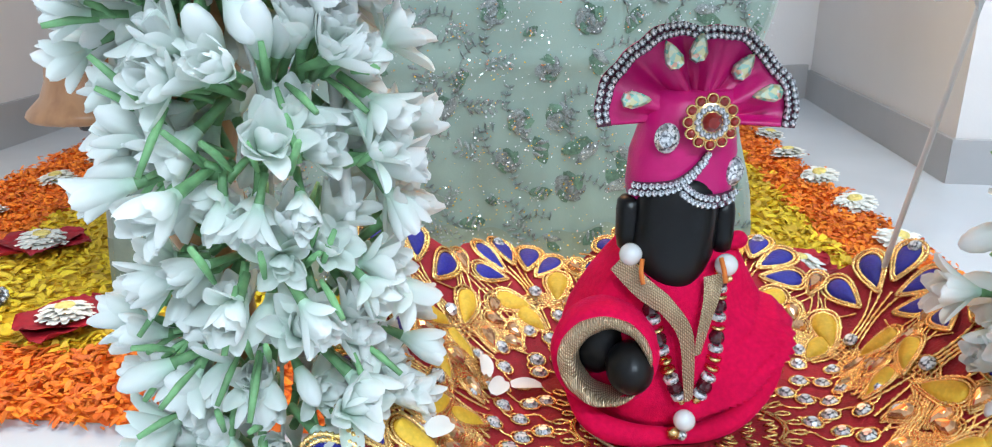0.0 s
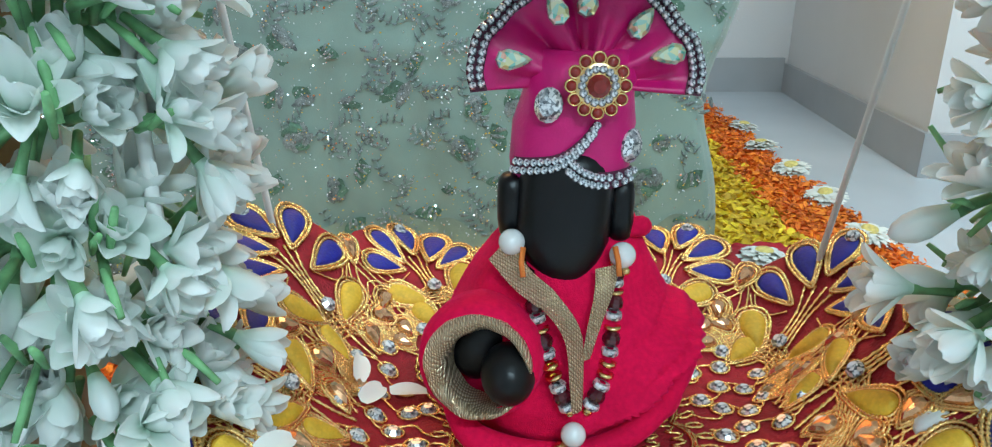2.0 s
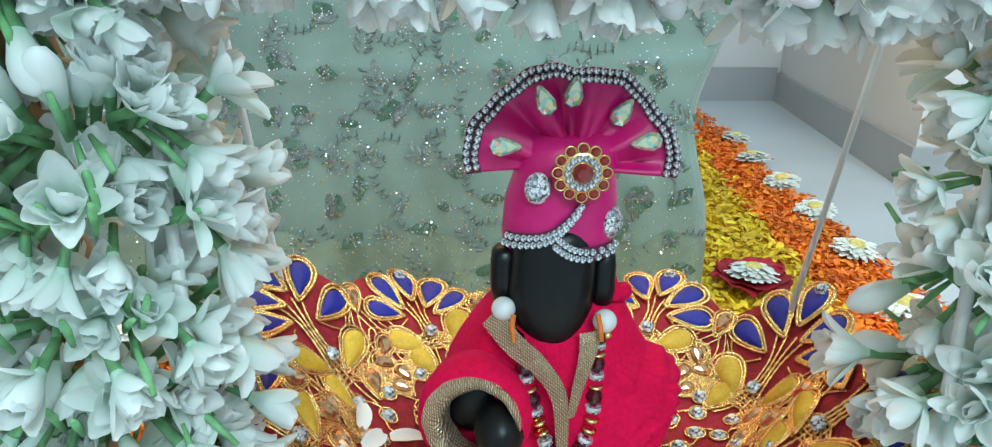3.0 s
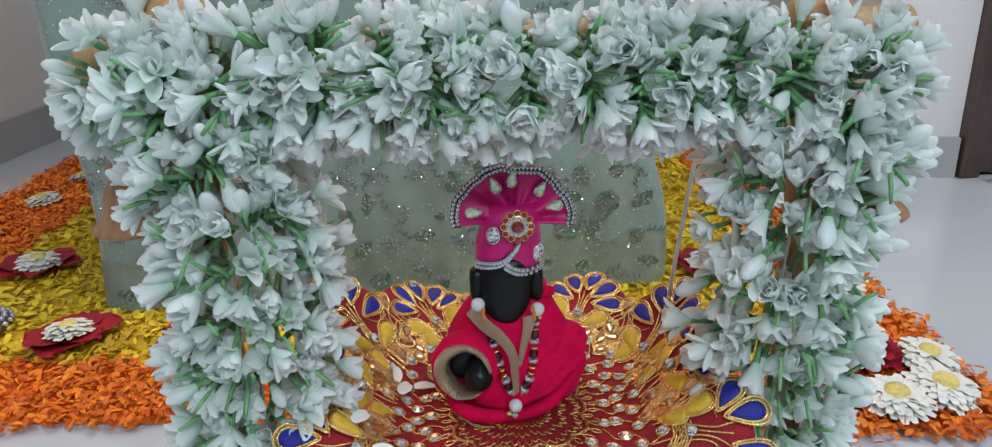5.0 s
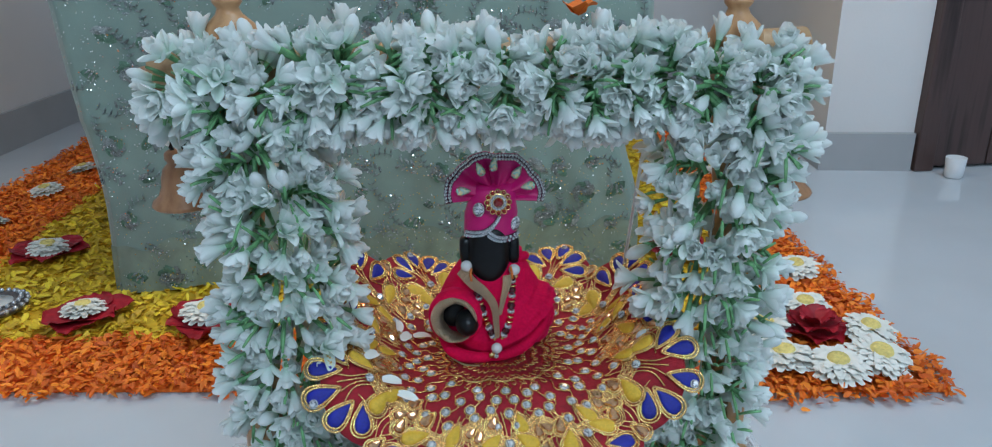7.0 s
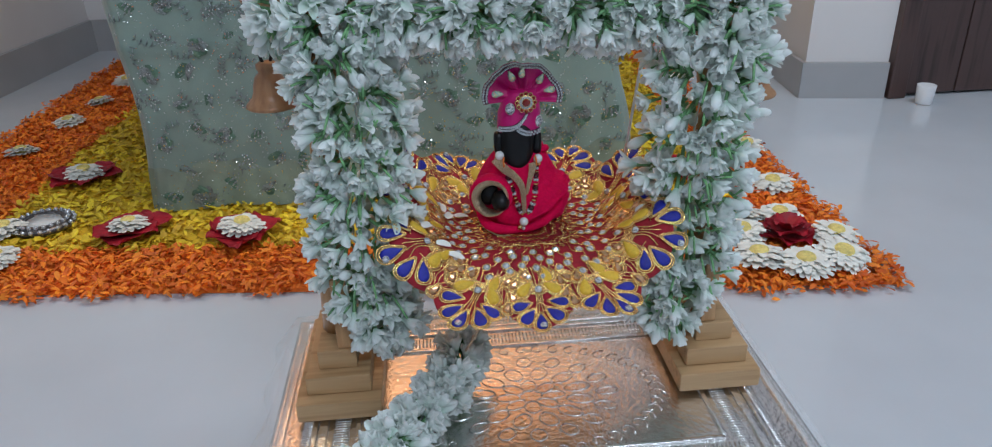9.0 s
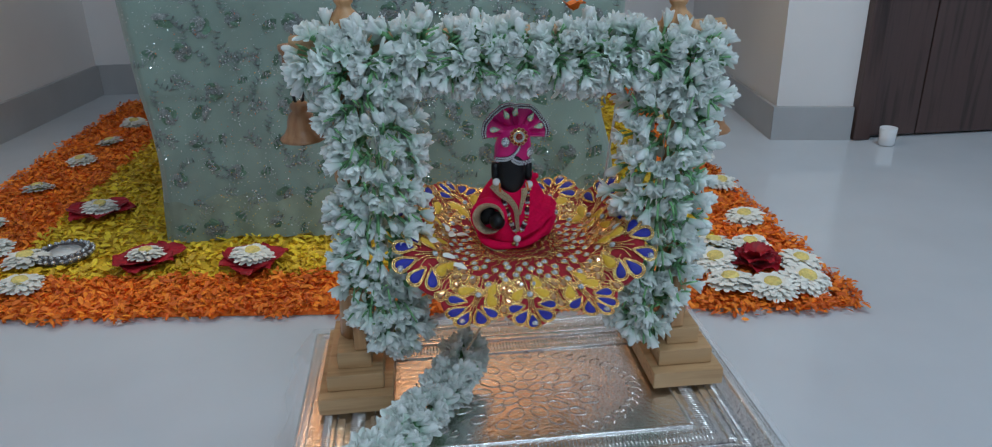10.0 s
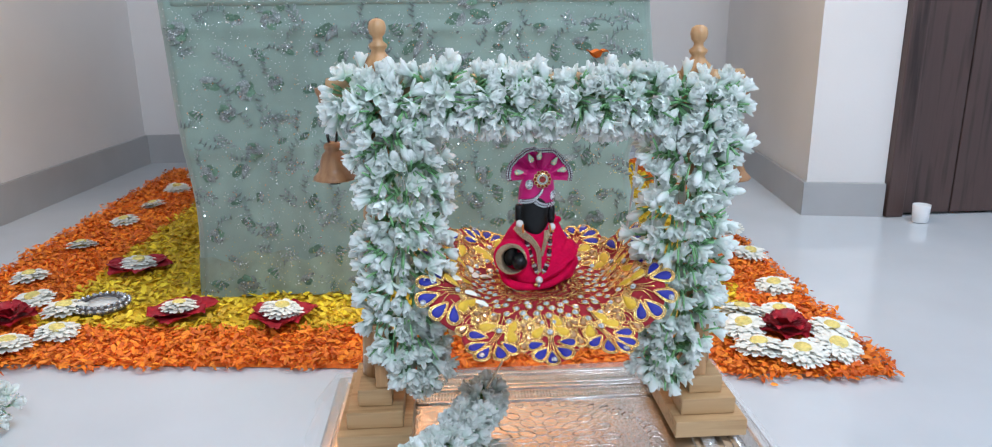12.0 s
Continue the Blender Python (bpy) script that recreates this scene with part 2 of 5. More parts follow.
def jasmine_petal():
    """White petals, pale green towards the tube, a little light through them."""
    m = mat("jasmine_petal", (0.8, 0.84, 0.8), 0.45, var=0.06, scale=200)
    nt = m.node_tree
    co = nt.nodes.new("ShaderNodeTexCoord")
    sep = nt.nodes.new("ShaderNodeSeparateXYZ")
    nt.links.new(co.outputs["Object"], sep.inputs[0])
    mr = nt.nodes.new("ShaderNodeMapRange")
    mr.inputs["From Min"].default_value, mr.inputs["From Max"].default_value = 0.004, 0.023
    nt.links.new(sep.outputs["Z"], mr.inputs["Value"])
    ramp_between(m, [(0.0, (0.36, 0.58, 0.34)), (0.30, (0.66, 0.87, 0.70)), (0.50, (0.88, 0.96, 0.90)), (0.8, (0.96, 0.97, 0.95)), (1.0, (0.96, 0.97, 0.96))], mr.outputs[0])
    mix = nt.nodes.new("ShaderNodeMixShader")
    mix.inputs[0].default_value = 0.30
    tr = nt.nodes.new("ShaderNodeBsdfTranslucent")
    tr.inputs[0].default_value = (0.92, 0.97, 0.92, 1)
    nt.links.new(nt.nodes["Principled BSDF"].outputs[0], mix.inputs[1])
    nt.links.new(tr.outputs[0], mix.inputs[2])
    nt.links.new(mix.outputs[0], nt.nodes["Material Output"].inputs[0])
    return m


def opal():
    """Faceted glass with a film that runs from mint over yellow to pink."""
    m = mat("opal_glass", (0.6, 0.8, 0.7), 0.08, 0.5, Coat_Weight=0.8)
    nt = m.node_tree
    co = nt.nodes.new("ShaderNodeTexCoord")
    vo = nt.nodes.new("ShaderNodeTexVoronoi")
    vo.inputs["Scale"].default_value = 650
    nt.links.new(co.outputs["Object"], vo.inputs["Vector"])
    sep = nt.nodes.new("ShaderNodeSeparateColor")
    nt.links.new(vo.outputs["Color"], sep.inputs[0])
    ramp_between(m, [(0.1, (0.25, 0.62, 0.52)), (0.4, (0.62, 0.80, 0.68)), (0.6, (0.78, 0.76, 0.38)), (0.75, (0.82, 0.85, 0.82)), (0.95, (0.85, 0.48, 0.36))], sep.outputs[0])
    return m


def painted_glints(m):
    """Foil-backed crystal: bright glints and dark reflections of facets painted as grey-to-white cells."""
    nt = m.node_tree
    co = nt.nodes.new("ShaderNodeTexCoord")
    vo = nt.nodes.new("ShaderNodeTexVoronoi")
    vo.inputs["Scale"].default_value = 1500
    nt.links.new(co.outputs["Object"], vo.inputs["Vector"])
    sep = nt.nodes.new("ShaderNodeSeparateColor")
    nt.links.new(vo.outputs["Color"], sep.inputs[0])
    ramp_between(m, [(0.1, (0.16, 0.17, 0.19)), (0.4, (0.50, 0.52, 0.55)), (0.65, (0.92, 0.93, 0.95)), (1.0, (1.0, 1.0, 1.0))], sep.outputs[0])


painted_glints(M_SILVERBEAD)
M_FILM, M_JASMINE, M_OPAL = glass_film(), jasmine_petal(), opal()

# ---- the room ----


def prism(corners, z0, z1):
    """An upright slab over a floor outline."""
    bm = bmesh.new()
    lo = [bm.verts.new((x, y, z0)) for x, y in corners]
    hi = [bm.verts.new((x, y, z1)) for x, y in corners]
    n = len(corners)
    bm.faces.new(lo[::-1])
    bm.faces.new(hi)
    for i in range(n):
        bm.faces.new((lo[i], lo[(i + 1) % n], hi[(i + 1) % n], hi[i]))
    bmesh.ops.recalc_face_normals(bm, faces=bm.faces[:])
    return bm


def structure(name, bm, material, label, category):
    return tagged(obj(name, bm, material, smooth=False), label, category, kind="structure")


structure("floor", block(-1.7, 2.6, -2.1, 2.2, -0.1, 0), M_FLOOR, "polished pale grey stone floor with soft reflections", "floor")
structure("ceiling", block(-1.7, 2.6, -2.1, 2.2, 2.75, 2.85), M_CEIL, "plain white ceiling", "ceiling")
structure("wall_west", prism([(-1.444, -2.0), (-1.60, -2.0), (-1.26, 2.12), (-1.096, 1.98)], 0, 2.75), M_WALL, "plain white painted wall", "wall")
structure("wall_north", prism([(-1.096, 1.98), (-1.26, 2.12), (1.02, 2.12), (0.875, 1.98)], 0, 2.75), M_WALL, "plain white painted back wall", "wall")
structure("wall_east", prism([(0.775, 1.108), (0.875, 1.98), (1.02, 2.12), (0.948, 1.20), (0.948, 1.074)], 0, 2.75), M_WALL, "white painted wall corner beside the door", "wall")
structure("wall_door_side", prism([(1.88, 1.074), (1.88, 1.24), (2.5, 1.24), (2.5, 1.074)], 0, 2.75), M_WALL, "white painted wall", "wall")
structure("wall_door_lintel", block(0.948, 1.88, 1.09, 1.24, 2.1, 2.75), M_WALL, "white painted wall over the door", "wall")
structure("wall_far_east", block(2.4, 2.5, -2.0, 1.074, 0, 2.75), M_WALL, "plain white painted wall", "wall")
structure("wall_south", block(-1.45, 2.5, -2.1, -2.0, 0, 2.75), M_WALL, "plain white painted wall", "wall")

# skirting, proud of the walls
structure("baseboard_west", prism([(-1.432, -2.0), (-1.443, -2.0), (-1.095, 1.979), (-1.084, 1.968)], 0, 0.095), M_SKIRT, "grey stone skirting along the wall", "baseboard")
structure("baseboard_north", block(-1.085, 0.862, 1.968, 1.979, 0, 0.095), M_SKIRT, "grey stone skirting along the back wall", "baseboard")
structure("baseboard_east", prism([(0.763, 1.096), (0.862, 1.968), (0.873, 1.968), (0.774, 1.107)], 0, 0.080), M_SKIRT, "grey stone skirting round the wall corner", "baseboard")
structure("baseboard_pillar", prism([(0.7635, 1.0955), (0.7755, 1.1075), (0.947, 1.073), (0.945, 1.061)], 0, 0.080), M_SKIRT, "pale grey stone skirting beside the door", "baseboard")

# the door: frame and two planks
door = thing("door_1", "closed dark brown laminate door with vertical grain", "door", kind="structure")
part("jamb", block(0.949, 0.990, 1.052, 1.16, 0.001, 2.095, 0.003), M_DOOR, door, smooth=False)
part("jamb", block(1.832, 1.878, 1.052, 1.16, 0.001, 2.095, 0.003), M_DOOR, door, smooth=False)
part("head", block(0.991, 1.831, 1.052, 1.16, 2.045, 2.095, 0.003), M_DOOR, door, smooth=False)
leaf = part("leaf", block(0.992, 1.112, 1.068, 1.12, 0.006, 2.04, 0.002), M_DOOR, door, smooth=False)
part("leaf_panel", block(1.115, 1.829, 1.068, 1.12, 0.006, 2.04, 0.002), M_DOOR, door, smooth=False)
# dark strip under the leaves, standing in for the shade in the gap
part("threshold_gap", block(0.992, 1.829, 1.09, 1.115, 0.001, 0.005), M_IRON, door, smooth=False)

# the white cup that stands by the door
cup = thing("cup", "small white plastic cup standing on the floor", "cup", m=pose(1.004, 1.008, 0))
part("cup_body", lathe([(0.0, 0.001), (0.0155, 0.0012), (0.017, 0.004), (0.0195, 0.042), (0.0188, 0.0425), (0.0165, 0.006), (0, 0.005)], 28), M_WHITE, cup)

# assumed ceiling panel, never in view, added as the room's light
for (x, y, z), sx, sy, watts in LAMPS:
    lamp = thing("ceiling_light", "unseen square ceiling light panel, added to light the room", "ceiling light", "ceiling lights")
    part("frame", block(x - sx / 2 - 0.02, x + sx / 2 + 0.02, y - sy / 2 - 0.02, y + sy / 2 + 0.02, 2.68, 2.752, 0.006), M_WHITE, lamp, smooth=False)
    part("diffuser", block(x - sx / 2, x + sx / 2, y - sy / 2, y + sy / 2, 2.672, 2.679), M_GLOW, lamp, smooth=False)
    data = bpy.data.lights.new("panel_lamp", "AREA")
    data.shape, data.size, data.size_y, data.energy, data.color = "RECTANGLE", sx, sy, watts, (0.85, 0.94, 1.0)
    new("panel_lamp", data).matrix_basis = pose(x, y, z)

# an assumed tube light on the unseen wall behind, added for frontal light
tl = thing("tube_light", "unseen tube light on the wall, added for frontal light", "tube light")
part("batten", block(-0.25, 1.05, -1.995, -1.955, 2.10, 2.15, 0.006), M_WHITE, tl, smooth=False)
part("tube", tube([(-0.22, -1.935, 2.09), (0.4, -1.935, 2.09), (1.02, -1.935, 2.09)], 0.014, 16), M_GLOW, tl)
data = bpy.data.lights.new("tube_lamp", "AREA")
data.shape, data.size, data.size_y, data.energy, data.color = "RECTANGLE", 1.24, 0.06, TUBE_WATTS, (0.82, 0.93, 1.0)
new("tube_lamp", data).matrix_basis = look((0.4, -1.905, 2.08), (0.3, 0.2, 0.3))

# ---- the draped table behind ----
TX0, TX1, TY, TH = -0.512, 0.262, 0.655, 0.524


def drape_point(u, v):
    """A point of the cloth: u along the front from the left back round to the right back, v down from the top."""
    w = TX1 - TX0
    x = TX0 - 0.006 * v + u * (w + 0.012 * v)
    y = TY - 0.006 * math.sin(u * 19 + 1.5 * v) * v - 0.003 * math.sin(u * 47 + 1.3 + 2 * v) * v - 0.012 * v + 0.002 * math.sin(u * 90) * v * v
    y -= 0.004 * math.exp(-((v - 0.14 - 0.02 * u) / 0.012) ** 2) + 0.003 * math.exp(-((v - 0.52 + 0.05 * u) / 0.015) ** 2)
    y += 0.02 * max(0, abs(u - 0.5) * 2 - 0.96) / 0.04
    x -= u * (0.028 * math.exp(-((v - 0.60) / 0.15) ** 2) - 0.010 * math.exp(-((v - 0.30) / 0.14) ** 2) + 0.008 * v * v)
    x -= (1 - u) ** 3 * (0.024 * (1 - v) ** 1.4 - 0.012 * math.exp(-((v - 0.72) / 0.2) ** 2))
    return Vector((x, y, TH * (1 - v) + 0.011))


def draped_table():
    t = thing("draped_table", "low table draped in pale mint cloth with silver and green motifs", "table")
    nu, nv = 150, 60
    verts, faces = [], []
    side = 14
    depth = 0.6
    cols = []
    for i in range(side):
        cols.append((0.0, (side - i) / side * depth))
    for i in range(nu + 1):
        cols.append((i / nu, 0.0))
    for i in range(side):
        cols.append((1.0, (i + 1) / side * depth))
    for u, back in cols:
        for j in range(nv + 1):
            p = drape_point(u, j / nv)
            verts.append((p.x + 0.004 * math.sin(back * 40) * j / nv, p.y + back, p.z))
    n = nv + 1
    for i in range(len(cols) - 1):
        for j in range(nv):
            faces.append((i * n + j, i * n + j + 1, (i + 1) * n + j + 1, (i + 1) * n + j))
    part("cloth", (verts, [], faces), M_MINT, t, "pale mint organza cloth over a green lining")
    # the lower edge, where the olive lining shows through
    verts, faces = [], []
    for i in range(nu + 1):
        u = i / nu
        top = 0.86 + 0.012 * math.sin(u * 31) + 0.01 * math.sin(u * 77 + 2)
        for j in range(6):
            p = drape_point(u, min(1.0, top + (1.0 - top) * j / 5))
            verts.append((p.x, p.y - 0.0022, p.z))
    for i in range(nu):
        for j in range(5):
            a = i * 6 + j
            faces.append((a, a + 1, a + 7, a + 6))
    part("lining_edge", (verts, [], faces), M_OLIVE, t, "olive lining showing along the hem")
    part("tabletop", block(TX0 + 0.002, TX1 - 0.002, TY - 0.004, TY + 0.6, TH - 0.03, TH + 0.012, 0.008), M_MINT, t)
    for x in (TX0 + 0.05, TX1 - 0.05):
        for y in (TY + 0.06, TY + 0.55):
            part("leg", block(x - 0.02, x + 0.02, y - 0.02, y + 0.02, 0.0115, TH - 0.031, 0.003), M_PINE, t, smooth=False)

    # appliques: leaf pairs half green cloth and half silver thread, open roses, silver sprigs
    def leaf_mesh(kind, rnd):
        bm = bmesh.new()

        def blade(cx, cz, turn, L, W, mi, lift, torn=0.16):
            k = 18
            rim_v, mid_v = [], []
            ca, sa = math.cos(turn), math.sin(turn)
            for i in range(k):
                a = 2 * math.pi * i / k
                r = 1 + rnd.uniform(-torn, torn)
                x, y = L * 0.5 * math.cos(a) * r, W * 0.5 * math.sin(a) * (0.8 + 0.2 * math.cos(a)) * r
                for f, rowv in ((1.0, rim_v), (0.5, mid_v)):
                    rowv.append(bm.verts.new((cx + ca * x * f - sa * y * f, cz + sa * x * f + ca * y * f, lift + 0.0004 * (1 - f))))
            c = bm.verts.new((cx, cz, lift + 0.0005))
            for i in range(k):
                n = (i + 1) % k
                bm.faces.new((rim_v[i], rim_v[n], mid_v[n], mid_v[i])).material_index = mi
                bm.faces.new((mid_v[i], mid_v[n], c)).material_index = mi

        if kind == 0:
            blade(-0.004, 0.001, 0.5, 0.026, 0.017, 0, 0.0)
            blade(0.004, -0.003, 0.9, 0.024, 0.011, 1, 0.0006)
        elif kind == 1:
            for i in range(7):
                a = 0.9 * i
                blade(0.0085 * math.cos(a), 0.0085 * math.sin(a), a + 1.2, 0.014, 0.0085, 1 if i % 3 else 0, 0.0002 * i)
            blade(0, 0, 0.4, 0.011, 0.009, 1, 0.0016)
        elif kind == 2:
            for i in range(5):
                for sgn in (-1, 1):
                    blade(-0.014 + 0.0065 * i, sgn * 0.0042, sgn * 0.8, 0.0085, 0.0040, 1, 0.0002 * i)
        else:
            blade(0, 0, 0.2, 0.022, 0.015, 0, 0.0, 0.22)
            for i in range(3):
                blade(-0.004 + 0.005 * i, 0.003 - 0.002 * i, 1.1 + 0.3 * i, 0.010, 0.0035, 1, 0.0006)
        me = bpy.data.meshes.new("leaf_motif")
        bm.to_mesh(me)
        bm.free()
        for m in (M_MOTIFG, M_MOTIFS):
            me.materials.append(m)
        return me

    rnd = random.Random(4)
    meshes = [leaf_mesh(k, rnd) for k in range(4)]
    twig = bmesh.new()
    gl_v, gl_f = [], []

    def sequin(p, s):
        o = len(gl_v)
        a = rnd.random() * 6.28
        tilt = Vector((rnd.uniform(-0.6, 0.6), -1, rnd.uniform(-0.6, 0.6))).normalized()
        e1 = tilt.cross(Vector((0, 0, 1))).normalized()
        e2 = tilt.cross(e1)
        for k in range(5):
            gl_v.append(tuple(p + s * (math.cos(a + k * 1.2566) * e1 + math.sin(a + k * 1.2566) * e2)))
        gl_f.append(tuple(range(o, o + 5)))

    rows = 11
    for r in range(rows):
        for c in range(17):
            u = (c + 0.5 * (r % 2) + rnd.uniform(-0.22, 0.22)) / 16.6
            v = (r + 0.45 + rnd.uniform(-0.28, 0.28)) / rows
            if not 0.02 < u < 0.98:
                continue
            p = drape_point(u, v) + Vector((0, -0.0012 if v < 0.8 else -0.0028, 0))
            a = rnd.choice((0.3, 1.2, -0.6, 2.4)) + rnd.uniform(-0.4, 0.4)
            again("leaf_motif", rnd.choice(meshes), t, frame_on(p, (0, -1, 0.02), (math.cos(a), 0, math.sin(a)), rnd.choice((0.8, 1.0, 1.15, 1.3, 1.45))))
            for _ in range(26):
                sequin(p + Vector((rnd.gauss(0, 0.011), -0.0036, rnd.gauss(0, 0.011))), rnd.uniform(0.0005, 0.0012))
            if rnd.random() < 0.75:
                b = a + rnd.uniform(1.5, 4)
                pts = []
                for k in range(7):
                    q = k / 6
                    uu = u + math.cos(b + q) * 0.05 * q
                    vv = min(0.985, max(0.01, v + math.sin(b + q) * 0.08 * q))
                    pts.append(drape_point(min(0.99, max(0.01, uu)), vv) + Vector((0, -0.0012, 0)))
                tube(pts, 0.0004, 5, bm=twig)
                for k in range(3, 7):
                    for s in (-1, 1):
                        e = pts[k] + Vector((s * 0.006 * math.cos(b), -0.0005, -s * 0.006 * math.sin(b) + 0.003))
                        tube([pts[k], (pts[k] + e) / 2 + Vector((0, -0.0006, 0)), e], [0.0004, 0.0013, 0.0003], 5, bm=twig)
    for _ in range(2200):
        sequin(drape_point(rnd.uniform(0.01, 0.99), rnd.uniform(0.01, 0.98)) + Vector((0, -0.0025, 0)), rnd.uniform(0.0004, 0.0009))
    tagged(part("silver_twigs", twig, M_MOTIFS, t, "silver thread twigs"), kind="stuff")
    tagged(part("sequins", (gl_v, [], gl_f), M_SEQUIN, t, "tiny silver sequins", smooth=False), kind="stuff")
    return t


draped_table()
shrine = thing("wooden_shrine", "warm brown wooden shrine lit by a warm light strip", "shrine")
part("step", block(-0.215, -0.03, 0.652, 0.745, TH + 0.0125, TH + 0.04, 0.004), M_SHRINE, shrine, smooth=False)
part("floor_board", block(-0.50, 0.25, 0.746, 1.12, TH + 0.0125, TH + 0.04, 0.004), M_SHRINE, shrine, smooth=False)
part("back_panel", block(-0.50, 0.25, 0.98, 1.00, TH + 0.0405, 1.15, 0.003), M_SHRINE, shrine, smooth=False)
for x in (-0.49, 0.24):
    part("post", block(x - 0.012, x + 0.012, 0.75, 0.774, TH + 0.0405, 1.15, 0.003), M_SHRINE, shrine, smooth=False)
part("roof", block(-0.54, 0.29, 0.66, 1.13, 1.1505, 1.18, 0.004), M_SHRINE, shrine, smooth=False)
part("lamp_strip", block(-0.46, 0.21, 0.675, 0.705, 1.10, 1.15, 0.004), M_BULB, shrine, "warm glowing light strip")
data = bpy.data.lights.new("shrine_lamp", "AREA")
data.shape, data.size, data.size_y, data.energy, data.color = "RECTANGLE", 0.66, 0.04, SHRINE_WATTS, (1.0, 0.72, 0.42)
new("shrine_lamp", data).matrix_basis = look((-0.125, 0.70, 1.09), (-0.125, 0.97, 0.80))

# ---- the flower carpet ----
CX0, CYB = -0.960, 1.8


def carpet_front(x):
    return 0.328 - 0.113 * x


def carpet_right(y):
    return 0.527 + 0.036 * (y - 0.3)


def yellow_right(y):
    return 0.395 + 0.085 * (y - 0.45)


def petal_field(name, label, material, count, inside, box, size, seed, z0=0.004):
    """Loose petals strewn over a stretch of floor, and the bed that they lie on."""
    rng = np.random.default_rng(seed)
    xs = rng.uniform(box[0], box[1], count * 3)
    ys = rng.uniform(box[2], box[3], count * 3)
    wob = 0.008 * np.sin(xs * 60) + 0.008 * np.sin(ys * 47 + 1) + rng.normal(0, 0.006, count * 3)
    keep = inside(xs + wob, ys + wob)
    xs, ys = xs[keep][:count], ys[keep][:count]
    n = len(xs)
    a = rng.uniform(0, 2 * math.pi, n)
    L = size * rng.uniform(0.6, 1.25, n)
    W = L * rng.uniform(0.3, 0.5, n)
    tilt = rng.normal(0.12, 0.35, n)
    roll = rng.normal(0, 0.45, n)
    zz = z0 + rng.uniform(0, 0.011, n)
    ca, sa = np.cos(a), np.sin(a)
    prof = [(-0.5, 0.0, 0.0), (-0.15, 0.42, 0.10), (0.25, 0.5, 0.12), (0.5, 0.15, 0.0), (0.5, -0.15, 0.0), (0.25, -0.5, 0.12), (-0.15, -0.42, 0.10), (0.05, 0.0, 0.0)]
    P = np.zeros((n, 8, 3))
    for k, (l, w, h) in enumerate(prof):
        lx, wy = l * L, w * W
        z = zz + lx * np.sin(tilt) + wy * np.sin(roll) + h * W * 1.4
        P[:, k, 0] = xs + ca * lx * np.cos(tilt) - sa * wy
        P[:, k, 1] = ys + sa * lx * np.cos(tilt) + ca * wy
        P[:, k, 2] = np.maximum(z, 0.0012)
    base = (np.arange(n) * 8)[:, None]
    tris = np.array([(7, 0, 6), (7, 6, 5), (7, 5, 4), (7, 4, 3), (7, 3, 2), (7, 2, 1), (7, 1, 0)])
    F = (base[:, :, None] + tris[None]).reshape(-1, 3)
    ob = obj(name, (P.reshape(-1, 3).tolist(), [], F.tolist()), material, smooth=False)
    return tagged(ob, label, "petals", kind="stuff")


def island_tint(m, amount):
    """Each loose petal a little lighter, darker or redder than the next."""
    nt = m.node_tree
    g = nt.nodes.new("ShaderNodeNewGeometry")
    hs = [n for n in nt.nodes if n.bl_idname == "ShaderNodeHueSaturation"][0]
    src = hs.inputs["Value"].links[0].from_socket
    mr = nt.nodes.new("ShaderNodeMapRange")
    mr.inputs["To Min"].default_value, mr.inputs["To Max"].default_value = 1 - amount, 1 + amount
    nt.links.new(g.outputs["Random Per Island"], mr.inputs["Value"])
    mu = nt.nodes.new("ShaderNodeMath")
    mu.operation = "MULTIPLY"
    nt.links.new(src, mu.inputs[0])
    nt.links.new(mr.outputs[0], mu.inputs[1])
    nt.links.new(mu.outputs[0], hs.inputs["Value"])
    mh = nt.nodes.new("ShaderNodeMapRange")
    mh.inputs["To Min"].default_value, mh.inputs["To Max"].default_value = 0.488, 0.512
    nt.links.new(g.outputs["Random Per Island"], mh.inputs["Value"])
    nt.links.new(mh.outputs[0], hs.inputs["Hue"])


island_tint(M_ORANGE, 0.28)
island_tint(M_YPETAL, 0.28)
IX0 = -0.748


def in_carpet(x, y):
    return (x > CX0) & (x < carpet_right(y)) & (y > carpet_front(x)) & (y < CYB)


def in_yellow(x, y):
    return (x > IX0) & (x < yellow_right(y)) & (y > carpet_front(x) + 0.125) & (y < CYB)


petal_field("orange_petals", "carpet border of loose orange marigold petals on the floor", M_ORANGE, 42000, lambda x, y: in_carpet(x, y) & ~in_yellow(x, y), (CX0 - 0.02, 0.62, 0.24, CYB), 0.0125, 1)
petal_field("yellow_petals", "bed of loose yellow marigold petals inside the orange border", M_YPETAL, 22000, lambda x, y: in_yellow(x, y) & ((y < 0.80) | (x < TX0 + 0.05) | (x > TX1 - 0.05)), (IX0, 0.5, 0.36, CYB), 0.0165, 2)
bed_o = bmesh.new()
for quad in (((CX0 + 0.01, carpet_front(CX0) + 0.012), (0.517, carpet_front(0.517) + 0.012), (carpet_right(CYB) - 0.01, CYB), (CX0 + 0.01, CYB)),):
    lo = [bed_o.verts.new((x, y, 0.001)) for x, y in quad]
    hi = [bed_o.verts.new((x + (0.006 if x < 0 else -0.006), y + (0.006 if y < 1 else -0.006), 0.005)) for x, y in quad]
    bed_o.faces.new(hi)
    for i in range(4):
        bed_o.faces.new((lo[i], lo[(i + 1) % 4], hi[(i + 1) % 4], hi[i]))
tagged(obj("orange_petal_bed", bed_o, M_ORANGE, smooth=False), "flat layer of orange petals under the loose ones", "petals", kind="stuff")
bed_y = bmesh.new()
